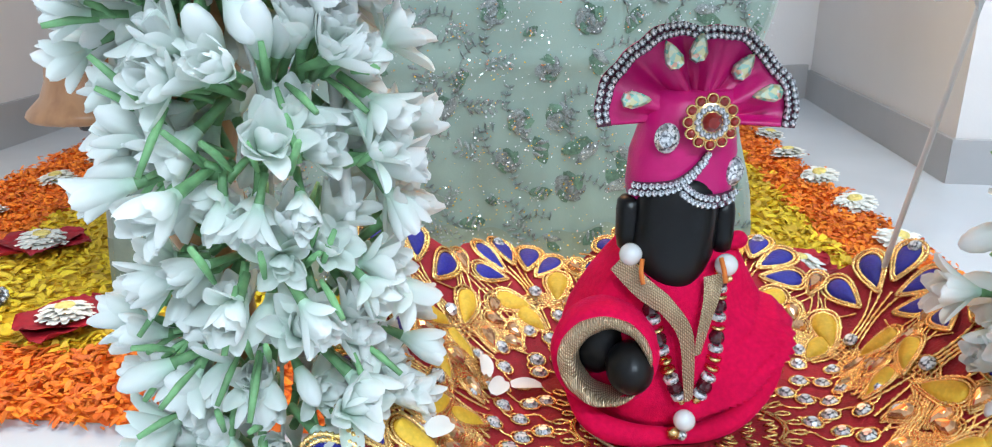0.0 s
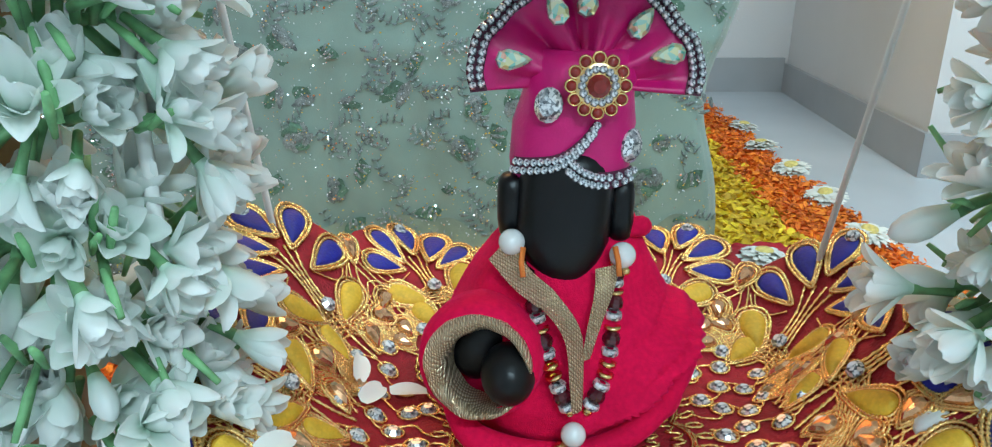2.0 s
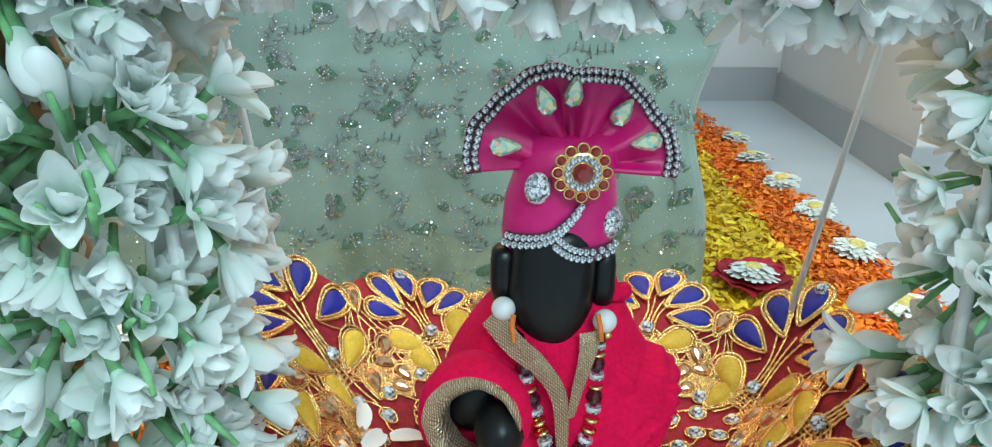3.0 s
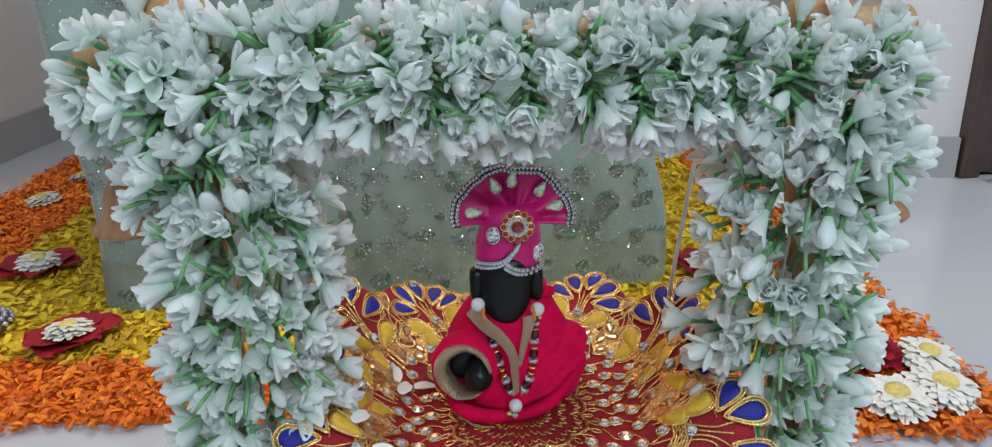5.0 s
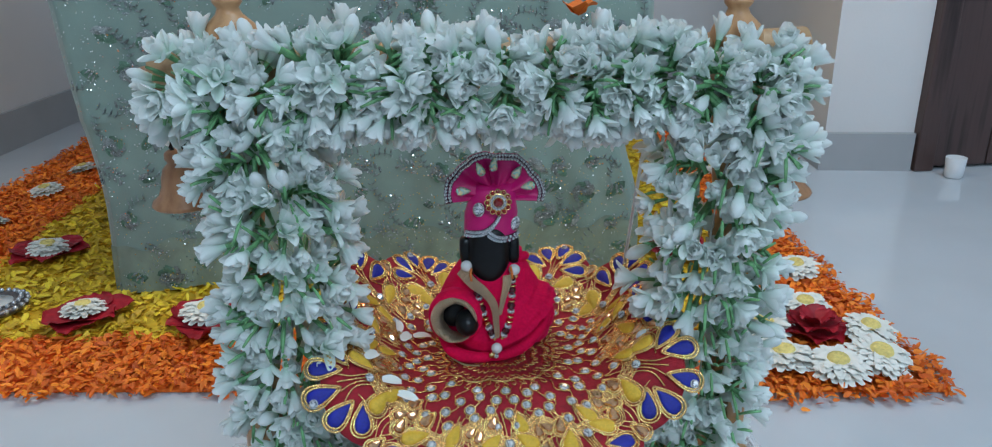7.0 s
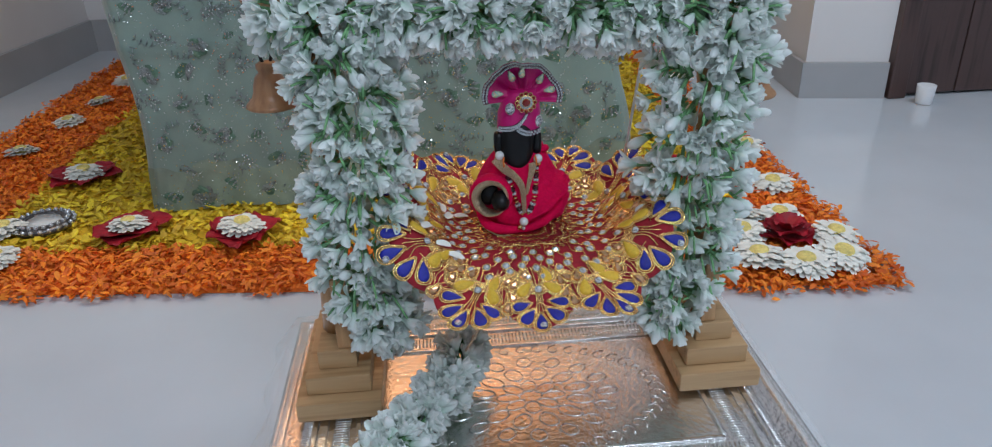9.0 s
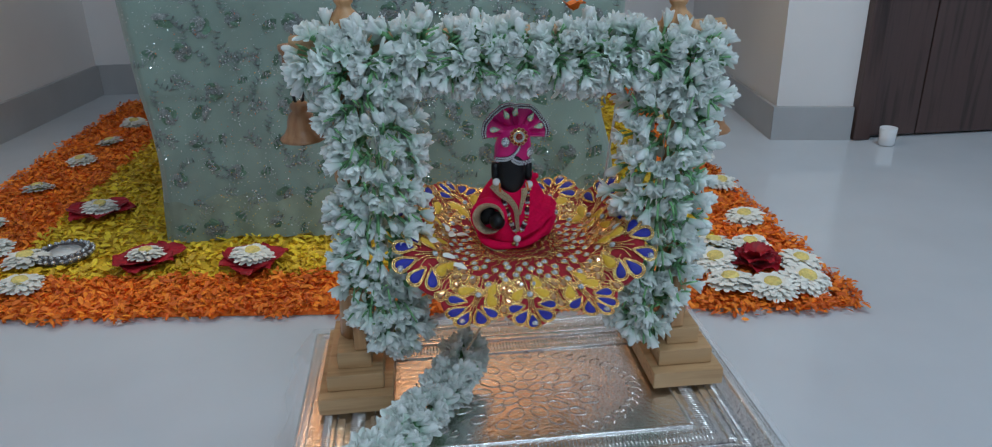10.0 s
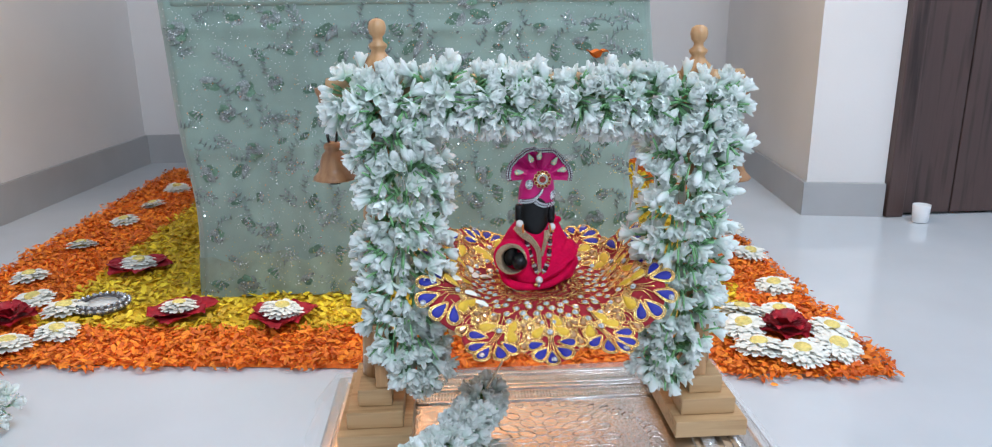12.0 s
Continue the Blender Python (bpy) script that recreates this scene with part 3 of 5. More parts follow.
bed_y.faces.new([bed_y.verts.new(p) for p in ((IX0 + 0.01, carpet_front(IX0) + 0.13, 0.0075), (0.375, carpet_front(0.375) + 0.13, 0.0075), (yellow_right(CYB) - 0.01, CYB - 0.01, 0.0075), (IX0 + 0.01, CYB - 0.01, 0.0075))])
tagged(obj("yellow_petal_bed", bed_y, M_YPETAL, smooth=False), "flat layer of yellow petals under the loose ones", "petals", kind="stuff")


def ray_petal(bm, base, a, L, W, lift, droop, mi=0, rows=4, cup=0.45):
    """One narrow petal from base outwards at angle a, cupped."""
    d = Vector((math.cos(a), math.sin(a), 0))
    s = Vector((-d.y, d.x, 0))
    prev = None
    for i in range(rows + 1):
        q = i / rows
        w = W * (math.sin(math.pi * (0.16 + 0.76 * q)) ** 0.6) * 0.5
        h = lift * math.sin(q * 1.9) - droop * q * q
        c = Vector(base) + d * (L * q * math.cos(lift * 20 * (1 - q) * 0.3)) + Vector((0, 0, h))
        row = [bm.verts.new(c - s * w + Vector((0, 0, w * cup))), bm.verts.new(c), bm.verts.new(c + s * w + Vector((0, 0, w * cup)))]
        if prev:
            for k in range(2):
                f = bm.faces.new((prev[k], prev[k + 1], row[k + 1], row[k]))
                f.material_index = mi
        prev = row


def chrys_head(seed):
    rnd = random.Random(seed)
    bm = bmesh.new()
    for ring, (n, L, lift, z) in enumerate(((20, 0.0270, 0.003, 0.003), (19, 0.0255, 0.0055, 0.005), (17, 0.0225, 0.0065, 0.0062), (15, 0.0190, 0.0065, 0.0072), (12, 0.0150, 0.0048, 0.0082))):
        for i in range(n):
            ray_petal(bm, (0, 0, z), 2 * math.pi * (i + 0.5 * ring + rnd.uniform(-0.25, 0.25)) / n, L * rnd.uniform(0.86, 1.1), 0.0100, lift * rnd.uniform(0.7, 1.4), 0.0015, cup=0.16)
    me = bpy.data.meshes.new("petals")
    bm.to_mesh(me)
    bm.free()
    me.materials.append(M_CHRYS)
    me.polygons.foreach_set("use_smooth", [True] * len(me.polygons))
    h = lathe([(0, 0.0), (0.0075, 0.002), (0.0102, 0.0125), (0.0084, 0.0160), (0.0050, 0.0172), (0.0018, 0.0160), (0, 0.0150)], 16)
    he = bpy.data.meshes.new("heart")
    h.to_mesh(he)
    h.free()
    he.materials.append(M_CHRYSY)
    he.polygons.foreach_set("use_smooth", [True] * len(he.polygons))
    return me, he


CHRYS = [chrys_head(s) for s in range(4)]


def chrysanthemum(x, y, z=0.011, s=1.0, label="white chrysanthemum head lying on orange marigold petals"):
    rnd = random.Random(int(x * 977 + y * 3571))
    t = thing("chrysanthemum", label, "flower", "chrysanthemum heads", m=pose(x, y, z, rnd.uniform(-9, 9), rnd.uniform(-9, 9), rnd.uniform(0, 360)) @ Matrix.Scale(s * rnd.uniform(1.14, 1.30), 4))
    me, he = rnd.choice(CHRYS)
    again("petals", me, t, Matrix())
    again("heart", he, t, Matrix())
    return t


for x, y in ((-0.857, 0.758), (-0.855, 0.957), (-0.840, 1.143), (-0.830, 1.297), (-0.832, 1.481), (-0.83, 1.66), (0.478, 0.584), (0.507, 0.768), (0.525, 0.935), (0.534, 1.09), (0.541, 1.258), (0.565, 1.43)):
    chrysanthemum(x, y)


def rose_leaf(bm, base, a, L, W, lift, cup, rnd):
    """One broad rose petal with a rounded, slightly ruffled and curled edge."""
    d = Vector((math.cos(a), math.sin(a), 0))
    s = Vector((-d.y, d.x, 0))
    ph, rows, cols = rnd.uniform(0, 6), 8, 8
    grid = []
    for i in range(rows + 1):
        q = i / rows
        w = W * 0.5 * (math.sin(math.pi * (0.12 + 0.80 * q ** 0.85)) ** 0.55 if q < 1 else 0.38)
        row = []
        for j in range(cols + 1):
            c = j / cols * 2 - 1
            edge = max(q ** 3, c * c * q)
            z = lift * math.sin(q * 1.8) + cup * c * c * W + edge * 0.0022 * math.sin(5 * c + 7 * q + ph)
            row.append(bm.verts.new(Vector(base) + d * L * (q - 0.16 * c * c * q * q) + s * w * c + Vector((0, 0, max(z, 0.0004)))))
        grid.append(row)
    for r0, r1 in zip(grid, grid[1:]):
        for j in range(cols):
            bm.faces.new((r0[j], r0[j + 1], r1[j + 1], r1[j]))


def rose_heart(x, y, z):
    """A rose laid open: layers of broad crumpled petals."""
    t = thing("rose", "dark red rose with broad petals among white chrysanthemums", "flower", "roses", m=pose(x, y, z))
    rnd = random.Random(int(x * 99 + 7))
    for ring, (n, L) in enumerate(((6, 0.043), (6, 0.034), (5, 0.024))):
        for i in range(n):
            bm = bmesh.new()
            rose_leaf(bm, (0, 0, 0.004 + 0.005 * ring), 2 * math.pi * (i + rnd.uniform(-0.2, 0.2)) / n + ring, L, L * 1.15, 0.007 + 0.004 * ring, 0.10, rnd)
            part("petal", bm, M_ROSE, t)
    return t


for cx, cy, ring in ((-0.782, 0.548, [(-0.680, 0.489), (-0.712, 0.582), (-0.731, 0.449), (-0.786, 0.632), (-0.856, 0.59), (-0.862, 0.50), (-0.80, 0.445)]), (0.418, 0.403, [(0.360, 0.416), (0.354, 0.344), (0.405, 0.320), (0.461, 0.334), (0.482, 0.394), (0.436, 0.466), (0.378, 0.473)])):
    rose_heart(cx, cy, 0.013)
    for x, y in ring:
        chrysanthemum(x, y, 0.012, 1.05, "white chrysanthemum head in a ring round a red rose")


def rosette(x, y, seed, curl=False):
    """Five or six broad rose petals laid flat in a star, a white flower head upon them."""
    t = thing("rose_petal_star", "star of dark red rose petals laid on yellow petals", "flower decoration", "rose petal stars", m=pose(x, y, 0.016, 0, 0, seed * 40))
    rnd = random.Random(seed)
    for i in range(6):
        bm = bmesh.new()
        rose_leaf(bm, (0.006 * math.cos(i), 0.006 * math.sin(i), 0.001 + 0.0015 * (i % 2)), 2 * math.pi * i / 6 + rnd.uniform(-0.25, 0.25), 0.054 * rnd.uniform(0.8, 1.12), 0.058 * rnd.uniform(0.85, 1.1), 0.004 + 0.006 * rnd.random(), 0.08, rnd)
        part("petal", bm, M_ROSE, t)
    chrysanthemum(x, y, 0.022, 0.95, "white chrysanthemum head lying on red rose petals")


for k, (x, y) in enumerate(((-0.672, 0.790), (-0.519, 0.556), (-0.349, 0.525), (0.325, 0.664))):
    rosette(x, y, k)


def tealight_holder(x, y):
    t = thing("mirror_holder", "pale round disc in a tarnished silver beaded ring", "ornament", m=pose(x, y, 0.014) @ Matrix.Scale(0.84, 4))
    part("ring", lathe([(0.028, 0.004), (0.03, 0.0), (0.050, 0.0), (0.053, 0.006), (0.048, 0.012), (0.034, 0.014), (0.030, 0.011), (0.028, 0.004)], 40), M_TARNISH, t, "tarnished silver ring")
    part("disc", lathe([(0, 0.011), (0.031, 0.011), (0.031, 0.0085), (0, 0.0085)], 40), M_MIRROR, t, "pale round disc")
    bm = ball(0.0042, segs=8)
    first = part("bead", bm, M_SILVERBEAD, t, m=pose(0.042, 0, 0.0145))
    for i in range(1, 22):
        a = 2 * math.pi * i / 22
        again("bead", first.data, t, pose(0.042 * math.cos(a), 0.042 * math.sin(a), 0.0145))
    for i in range(22):
        a = 2 * math.pi * (i + 0.5) / 22
        again("bead", first.data, t, pose(0.051 * math.cos(a), 0.051 * math.sin(a), 0.009))


tealight_holder(-0.662, 0.603)

# ---- the silver stool under the swing ----
PZ = 0.12
SX0, SX1, SY0, SY1 = -0.196, 0.196, -0.158, 0.105


def silver_stool():
    t = thing("silver_stool", "low square stool clad in embossed silver sheet", "stool")
    part("top", block(SX0, SX1, SY0, SY1, PZ - 0.022, PZ, 0.003), M_SILVER, t, smooth=False)
    for x in (SX0 + 0.025, SX1 - 0.025):
        for y in (SY0 + 0.025, SY1 - 0.025):
            part("leg", lathe([(0, 0), (0.016, 0.0), (0.02, 0.012), (0.013, 0.03), (0.018, 0.05), (0.014, 0.08), (0.021, PZ - 0.023), (0, PZ - 0.023)], 20), M_SILVER, t, m=pose(x, y, 0))
    # raised frames, one inside the other
    for k, (f, w) in enumerate(((0.95, 0.003), (0.80, 0.0022), (0.76, 0.0035), (0.60, 0.002))):
        d = (1 - f) * 0.16
        x0, x1, y0, y1 = SX0 + d, SX1 - d, SY0 + d, SY1 - d
        for bx in ((x0, x1, y0 - w, y0 + w), (x0, x1, y1 - w, y1 + w), (x0 - w, x0 + w, y0 + w, y1 - w), (x1 - w, x1 + w, y0 + w, y1 - w)):
            part("raised_rib", block(*bx, PZ - 0.0005, PZ + 0.0018, 0.0009), M_SILVER, t)
    # repousse scrolls and beads
    bm = bmesh.new()
    rnd = random.Random(2)
    for i in range(64):
        a = i / 64
        for d, r in ((0.036, 0.0017),):
            per = 2 * ((SX1 - SX0) + (SY1 - SY0)) - 8 * d
            s = a * per
            w, h = SX1 - SX0 - 2 * d, SY1 - SY0 - 2 * d
            if s < w:
                p = (SX0 + d + s, SY0 + d)
            elif s < w + h:
                p = (SX1 - d, SY0 + d + s - w)
            elif s < 2 * w + h:
                p = (SX1 - d - (s - w - h), SY1 - d)
            else:
                p = (SX0 + d, SY1 - d - (s - 2 * w - h))
            ball(r, bm, (p[0], p[1], PZ), 6, (1.4, 1.4, 0.7))
    for i in range(26):
        x = SX0 + 0.02 + (SX1 - SX0 - 0.04) * i / 25
        for y in (SY0 + 0.018,):
            pts = [(x + 0.008 * math.cos(q * 0.9 + (i % 2) * math.pi) * (1 - q / 9), y + 0.009 * math.sin(q * 0.9) * (1 - q / 9), PZ + 0.0004) for q in range(8)]
            tube(pts, 0.0013, 5, bm=bm)
    # ribbed borders: short strokes across the frames
    for d, n_long, n_short, half in ((0.0275, 120, 84, 0.0045), (0.052, 92, 58, 0.0060)):
        x0, x1, y0, y1 = SX0 + d, SX1 - d, SY0 + d, SY1 - d
        for i in range(n_long):
            x = x0 + (x1 - x0) * (i + 0.5) / n_long
            for y in (y0, y1):
                tube([(x, y - half, PZ), (x, y + half, PZ)], 0.0007, 4, bm=bm)
        for i in range(n_short):
            y = y0 + (y1 - y0) * (i + 0.5) / n_short
            for x in (x0, x1):
                tube([(x - half, y, PZ), (x + half, y, PZ)], 0.0007, 4, bm=bm)
    # a medallion of petals with scrolling stems round it
    for ring, (n, r0, L, W) in enumerate(((8, 0.006, 0.014, 0.009), (12, 0.021, 0.016, 0.010), (16, 0.038, 0.013, 0.009))):
        for i in range(n):
            a = 2 * math.pi * (i + 0.5 * ring) / n
            pts = []
            for q in range(13):
                b = 2 * math.pi * q / 12
                u, w = r0 + L * 0.5 * (1 - math.cos(b)), W * 0.5 * math.sin(b)
                pts.append((1.35 * (u * math.cos(a) - w * math.sin(a)), -0.03 + u * math.sin(a) + w * math.cos(a), PZ))
            tube(pts, 0.0008, 4, bm=bm)
    for i in range(44):
        a = 2 * math.pi * i / 44
        x, y = 0.098 * math.cos(a), -0.03 + 0.062 * math.sin(a)
        k = rnd.uniform(0.005, 0.008)
        tube([(x + k * (1 - q / 9) * math.cos(a + q * 0.8), y + k * (1 - q / 9) * math.sin(a + q * 0.8), PZ) for q in range(8)], 0.0008, 4, bm=bm)
    tagged(part("embossing", bm, M_SILVER, t, "raised scrolls and beads in the silver"), kind="stuff")


silver_stool()


def plastic_sheet():
    """A clear sheet over the stool that hangs crumpled over its sides."""
    t = thing("plastic_sheet", "crumpled clear plastic sheet under the swing on the stool", "plastic sheet")
    rnd = random.Random(8)
    verts, faces = [], []
    nx, ny = 60, 44
    for j in range(ny + 1):
        for i in range(nx + 1):
            x = -0.220 + 0.44 * i / nx
            y = SY0 - 0.02 + (SY1 - SY0 + 0.05) * j / ny
            out = max(0, abs(x) - SX1 - 0.002, SY0 - y - 0.002, y - SY1 - 0.002)
            n = noise.noise(Vector((x * 30, y * 30, 1)))
            z = PZ + 0.0035 + 0.0012 * n - 1.7 * out * (1 + 0.5 * n)
            k = 0.006 * n * min(1, out / 0.01)
            verts.append((x + k, y + k, z))
    for j in range(ny):
        for i in range(nx):
            x = -0.220 + 0.44 * (i + 0.5) / nx
            y = SY0 - 0.02 + (SY1 - SY0 + 0.05) * (j + 0.5) / ny
            if abs(x) > 0.185 or y > SY1 - 0.02:
                a = j * (nx + 1) + i
                faces.append((a, a + 1, a + nx + 2, a + nx + 1))
    ob = part("sheet", (verts, [], faces), M_FILM, t)
    ob.visible_shadow = False


plastic_sheet()

# ---- the wooden swing ----
BEAM = 0.425


def swing():
    t = thing("toy_swing", "small turned wooden swing frame standing on stepped wooden feet", "swing")
    for s in (-1, 1):
        fx = 0.145 * s
        # stepped foot
        for k, (w, y0, y1, z0, z1) in enumerate(((0.0315, -0.045, 0.075, 0, 0.0155), (0.024, -0.034, 0.064, 0.0157, 0.031), (0.0145, -0.024, 0.054, 0.0312, 0.047))):
            part("foot_step", block(fx - w, fx + w, y0, y1, PZ + 0.0045 + z0, PZ + 0.0045 + z1, 0.0012), M_PINEX, t, smooth=False)
        part("brace", block(fx - 0.005 - 0.006 * s, fx + 0.006 - 0.006 * s, -0.022, -0.012, PZ + 0.052, PZ + 0.11, 0.001), M_PINE, t, smooth=False)
        # turned post, leaning a little inwards
        prof = [(0, 0), (0.0135, 0.0), (0.0135, 0.045), (0.010, 0.05), (0.0125, 0.056), (0.0085, 0.065), (0.0105, 0.09), (0.0115, 0.12), (0.0085, 0.15), (0.012, 0.157), (0.012, 0.163), (0.0075, 0.172),
                (0.011, 0.195), (0.012, 0.215), (0.009, 0.225), (0.013, 0.231), (0.013, 0.236), (0.011, 0.242), (0.013, 0.25), (0.0145, 0.258), (0.0135, 0.262), (0.0125, 0.272), (0, 0.272)]
        base = Vector((fx, 0.012, PZ + 0.0517))
        top = Vector((0.131 * s, 0.003, 0.436))
        k = (top - base).length / 0.285
        part("post", lathe([(r, z * k) for r, z in prof], 22), M_PINE, t, m=frame_on(base, top - base, (1, 0, 0)))
        # finial: a ball, a neck and a knob
        fin = [(0, 0), (0.0115, 0.0), (0.0125, 0.003), (0.0105, 0.006), (0.0095, 0.008), (0.0135, 0.014), (0.0142, 0.019), (0.0118, 0.025), (0.0065, 0.030), (0.0052, 0.033), (0.0072, 0.0355), (0.0075, 0.0375), (0.0042, 0.040), (0.0038, 0.043), (0.0062, 0.046), (0.0072, 0.0505), (0.0060, 0.055), (0.003, 0.057), (0, 0.0573)]
        part("finial", lathe(fin, 24), M_PINE, t, m=pose(0.129 * s, 0.002, 0.4215 if s < 0 else 0.4135))
        part("cap", lathe([(0, 0), (0.006, 0), (0.0085, 0.005), (0.0085, 0.012), (0.011, 0.017), (0.011, 0.02), (0, 0.02)], 16), M_BELL, t, m=pose(0.167 * s if s > 0 else -0.1735, 0.006 if s > 0 else 0.022, 0.404))
    beam = [(0, 0), (0.008, 0), (0.01, 0.02), (0.0085, 0.04), (0.0105, 0.16), (0.0085, 0.28), (0.01, 0.30), (0.01, 0.318), (0.0105, 0.34), (0, 0.34)]
    part("beam", lathe(beam, 18), M_PINEX, t, m=frame_on((-0.172, 0.006, BEAM), (1, 0, 0), (0, 1, 0)))
    part("seat_board", block(-0.08, 0.085, -0.055, 0.068, 0.2325, 0.2435, 0.003), M_PINEX, t, "warm wooden seat board under the cloth", smooth=False)
    for sx in (-1, 1):
        for sy in (-0.030, 0.062):
            x = 0.086 * sx
            part("seat_rod", tube([(x, sy, 0.238), (x + 0.003 * sx, sy * 0.93, 0.285), (0.098 * sx, 0.006 + sy * 0.45, BEAM - 0.006)], 0.0011 if sy > 0 else 0.0016, 8), M_THREAD, t)
    return t


swing()


def wooden_bell(x, y, z, label):
    """A turned bell on two iron links, its clapper below."""
    t = thing("wooden_bell", label, "bell", "bells on the swing", m=pose(x, y, z))
    part("bell_body", lathe([(0, 0.032), (0.0050, 0.032), (0.0074, 0.0305), (0.0078, 0.0275), (0.0064, 0.0252), (0.0072, 0.0240), (0.0096, 0.0215), (0.0112, 0.0165), (0.0118, 0.0115), (0.0138, 0.0068), (0.0176, 0.0032), (0.0184, 0.0016), (0.0176, 0.0004), (0.016, 0.0), (0.011, 0.006), (0.008, 0.018), (0, 0.02)], 26), M_BELL, t)
    part("clapper", lathe([(0, -0.004), (0.005, -0.0035), (0.006, 0.0), (0.003, 0.004), (0.002, 0.018), (0, 0.018)], 12), M_IRON, t, "dark clapper")
    for k, zz in enumerate((0.0375, 0.0495)):
        pts = []
        for i in range(14):
            a = 2 * math.pi * i / 14
            u, v = 0.0038 * math.cos(a), 0.0082 * math.sin(a)
            pts.append((u * math.cos(k * 1.4 + 0.3), u * math.sin(k * 1.4 + 0.3), zz + v))
        part("link", tube(pts, 0.0012, 7, closed=True), M_IRON, t, "dark iron link")


wooden_bell(-0.1735, 0.026, 0.346, "turned wooden bell hanging on iron links beside the swing post")
wooden_bell(0.164, 0.008, 0.342, "turned wooden bell half hidden by the garland")

# ---- the brocade cloth on the seat ----


def rim(a):
    """The red ground's outer edge towards the angle a: a rounded square with twelve lobes."""
    c, s = abs(math.cos(a)), abs(math.sin(a))
    b = 0.096
    r = 1 / ((c / 0.101) ** 3.2 + (s / b) ** 3.2) ** (1 / 3.2)
    return r * (0.88 + 0.12 * abs(math.cos(6 * a)) ** 0.9)


def cloth_z(x, y):
    side = smooth01((abs(x) - 0.045 - (0.016 * smooth01(y / 0.04) if x > 0 else 0.0)) / 0.055)
    back = smooth01((y - 0.028) / 0.072)
    front = smooth01((-0.035 - y) / 0.065)
    z = 0.2515 + 0.034 * side * (1 - 0.9 * smooth01((-y - 0.02) / 0.06)) + 0.0245 * back * (1 - 0.4 * side) - 0.021 * front
    z += 0.006 * smooth01((abs(x) - 0.058) / 0.036) * smooth01((y - 0.012) / 0.05)
    w = smooth01((math.hypot(x, y) - 0.05) / 0.05)
    a = math.atan2(y, x)
    return z + (0.0024 * math.sin(9 * a) + 0.0020 * math.sin(5 * a + 0.8)) * w


def cloth_at(x, y, angle=0.0, lift=0.0, s=1.0):
    """A pose on the cloth at x, y, with its x axis towards the angle."""
    e = 0.001
    n = Vector((cloth_z(x - e, y) - cloth_z(x + e, y), cloth_z(x, y - e) - cloth_z(x, y + e), 2 * e)).normalized()
    return frame_on(Vector((x, y, cloth_z(x, y))) + n * lift, n, (math.cos(angle), math.sin(angle), 0), s)


def cloth_frame(q, a, along=0.0, lift=0.0, s=1.0):
    r = rim(a) * q
    return cloth_at(r * math.cos(a), r * math.sin(a), a + along, lift, s)


def drop_outline(L, W, k, point=1.0):
    """A drop with its tip at -x."""
    out = []
    for i in range(k):
        a = 2 * math.pi * i / k
        x = math.cos(a)
        w = math.sin(a) * (0.62 + 0.38 * x * point)
        out.append((L * 0.5 * x, W * 0.62 * w))
    return out


def pad(L, W, h, k=16, point=1.0):
    bm = bmesh.new()
    o = drop_outline(L, W, k, point)
    rows = [[bm.verts.new((x * f, y * f, z)) for x, y in o] for f, z in ((1.0, 0), (0.92, h * 0.6), (0.6, h * 0.95))]
    top = bm.verts.new((0, 0, h))
    for a, b in zip(rows, rows[1:]):
        for i in range(k):
            bm.faces.new((a[i], a[(i + 1) % k], b[(i + 1) % k], b[i]))
    for i in range(k):
        bm.faces.new((rows[-1][i], rows[-1][(i + 1) % k], top))
    return bm


def mesh_of(name, bm, *mats, smooth=True):
    me = bpy.data.meshes.new(name)
    bm.to_mesh(me)
    bm.free()
    for m in mats:
        me.materials.append(m)
    me.polygons.foreach_set("use_smooth", [smooth] * len(me.polygons))
    return me


def cord_ring(L, W, r, k=26, point=1.0, rings=1):
    """Rings of twisted cord round a drop, each one outside the last."""
    bm = bmesh.new()
    for m in range(rings):
        d = 2.3 * r * m
        tube([(x, y, r * 0.7) for x, y in drop_outline(L + 2 * d, W + 2.2 * d, k * 4, point)], r, 5, closed=True, bm=bm, twist=0.34)
    return bm


def cut_stone(r, h, k=8, sx=1.0):
    """A brilliant: flat table, sloping facets."""
    bm = lathe([(r, 0), (r, h * 0.3), (r * 0.55, h), (0, h)], k)
    if sx != 1.0:
        bmesh.ops.scale(bm, vec=(sx, 1, 1), verts=bm.verts)
    return bm


def spline(pts, n):
    """A smooth run through points."""
    P = [Vector(p) for p in pts]
    out = []
    for i in range(n):
        f = i / (n - 1) * (len(P) - 1)
        k = min(int(f), len(P) - 2)
        u = f - k
        a, b, c, d = P[max(k - 1, 0)], P[k], P[k + 1], P[min(k + 2, len(P) - 1)]
        out.append(0.5 * ((2 * b) + (c - a) * u + (2 * a - 5 * b + 4 * c - d) * u * u + (3 * b - a - 3 * c + d) * u ** 3))
    return out


def spline2(pts, n):
    """A smooth run through points of the plane."""
    return [(p.x, p.y) for p in spline([(x, y, 0) for x, y in pts], n)]


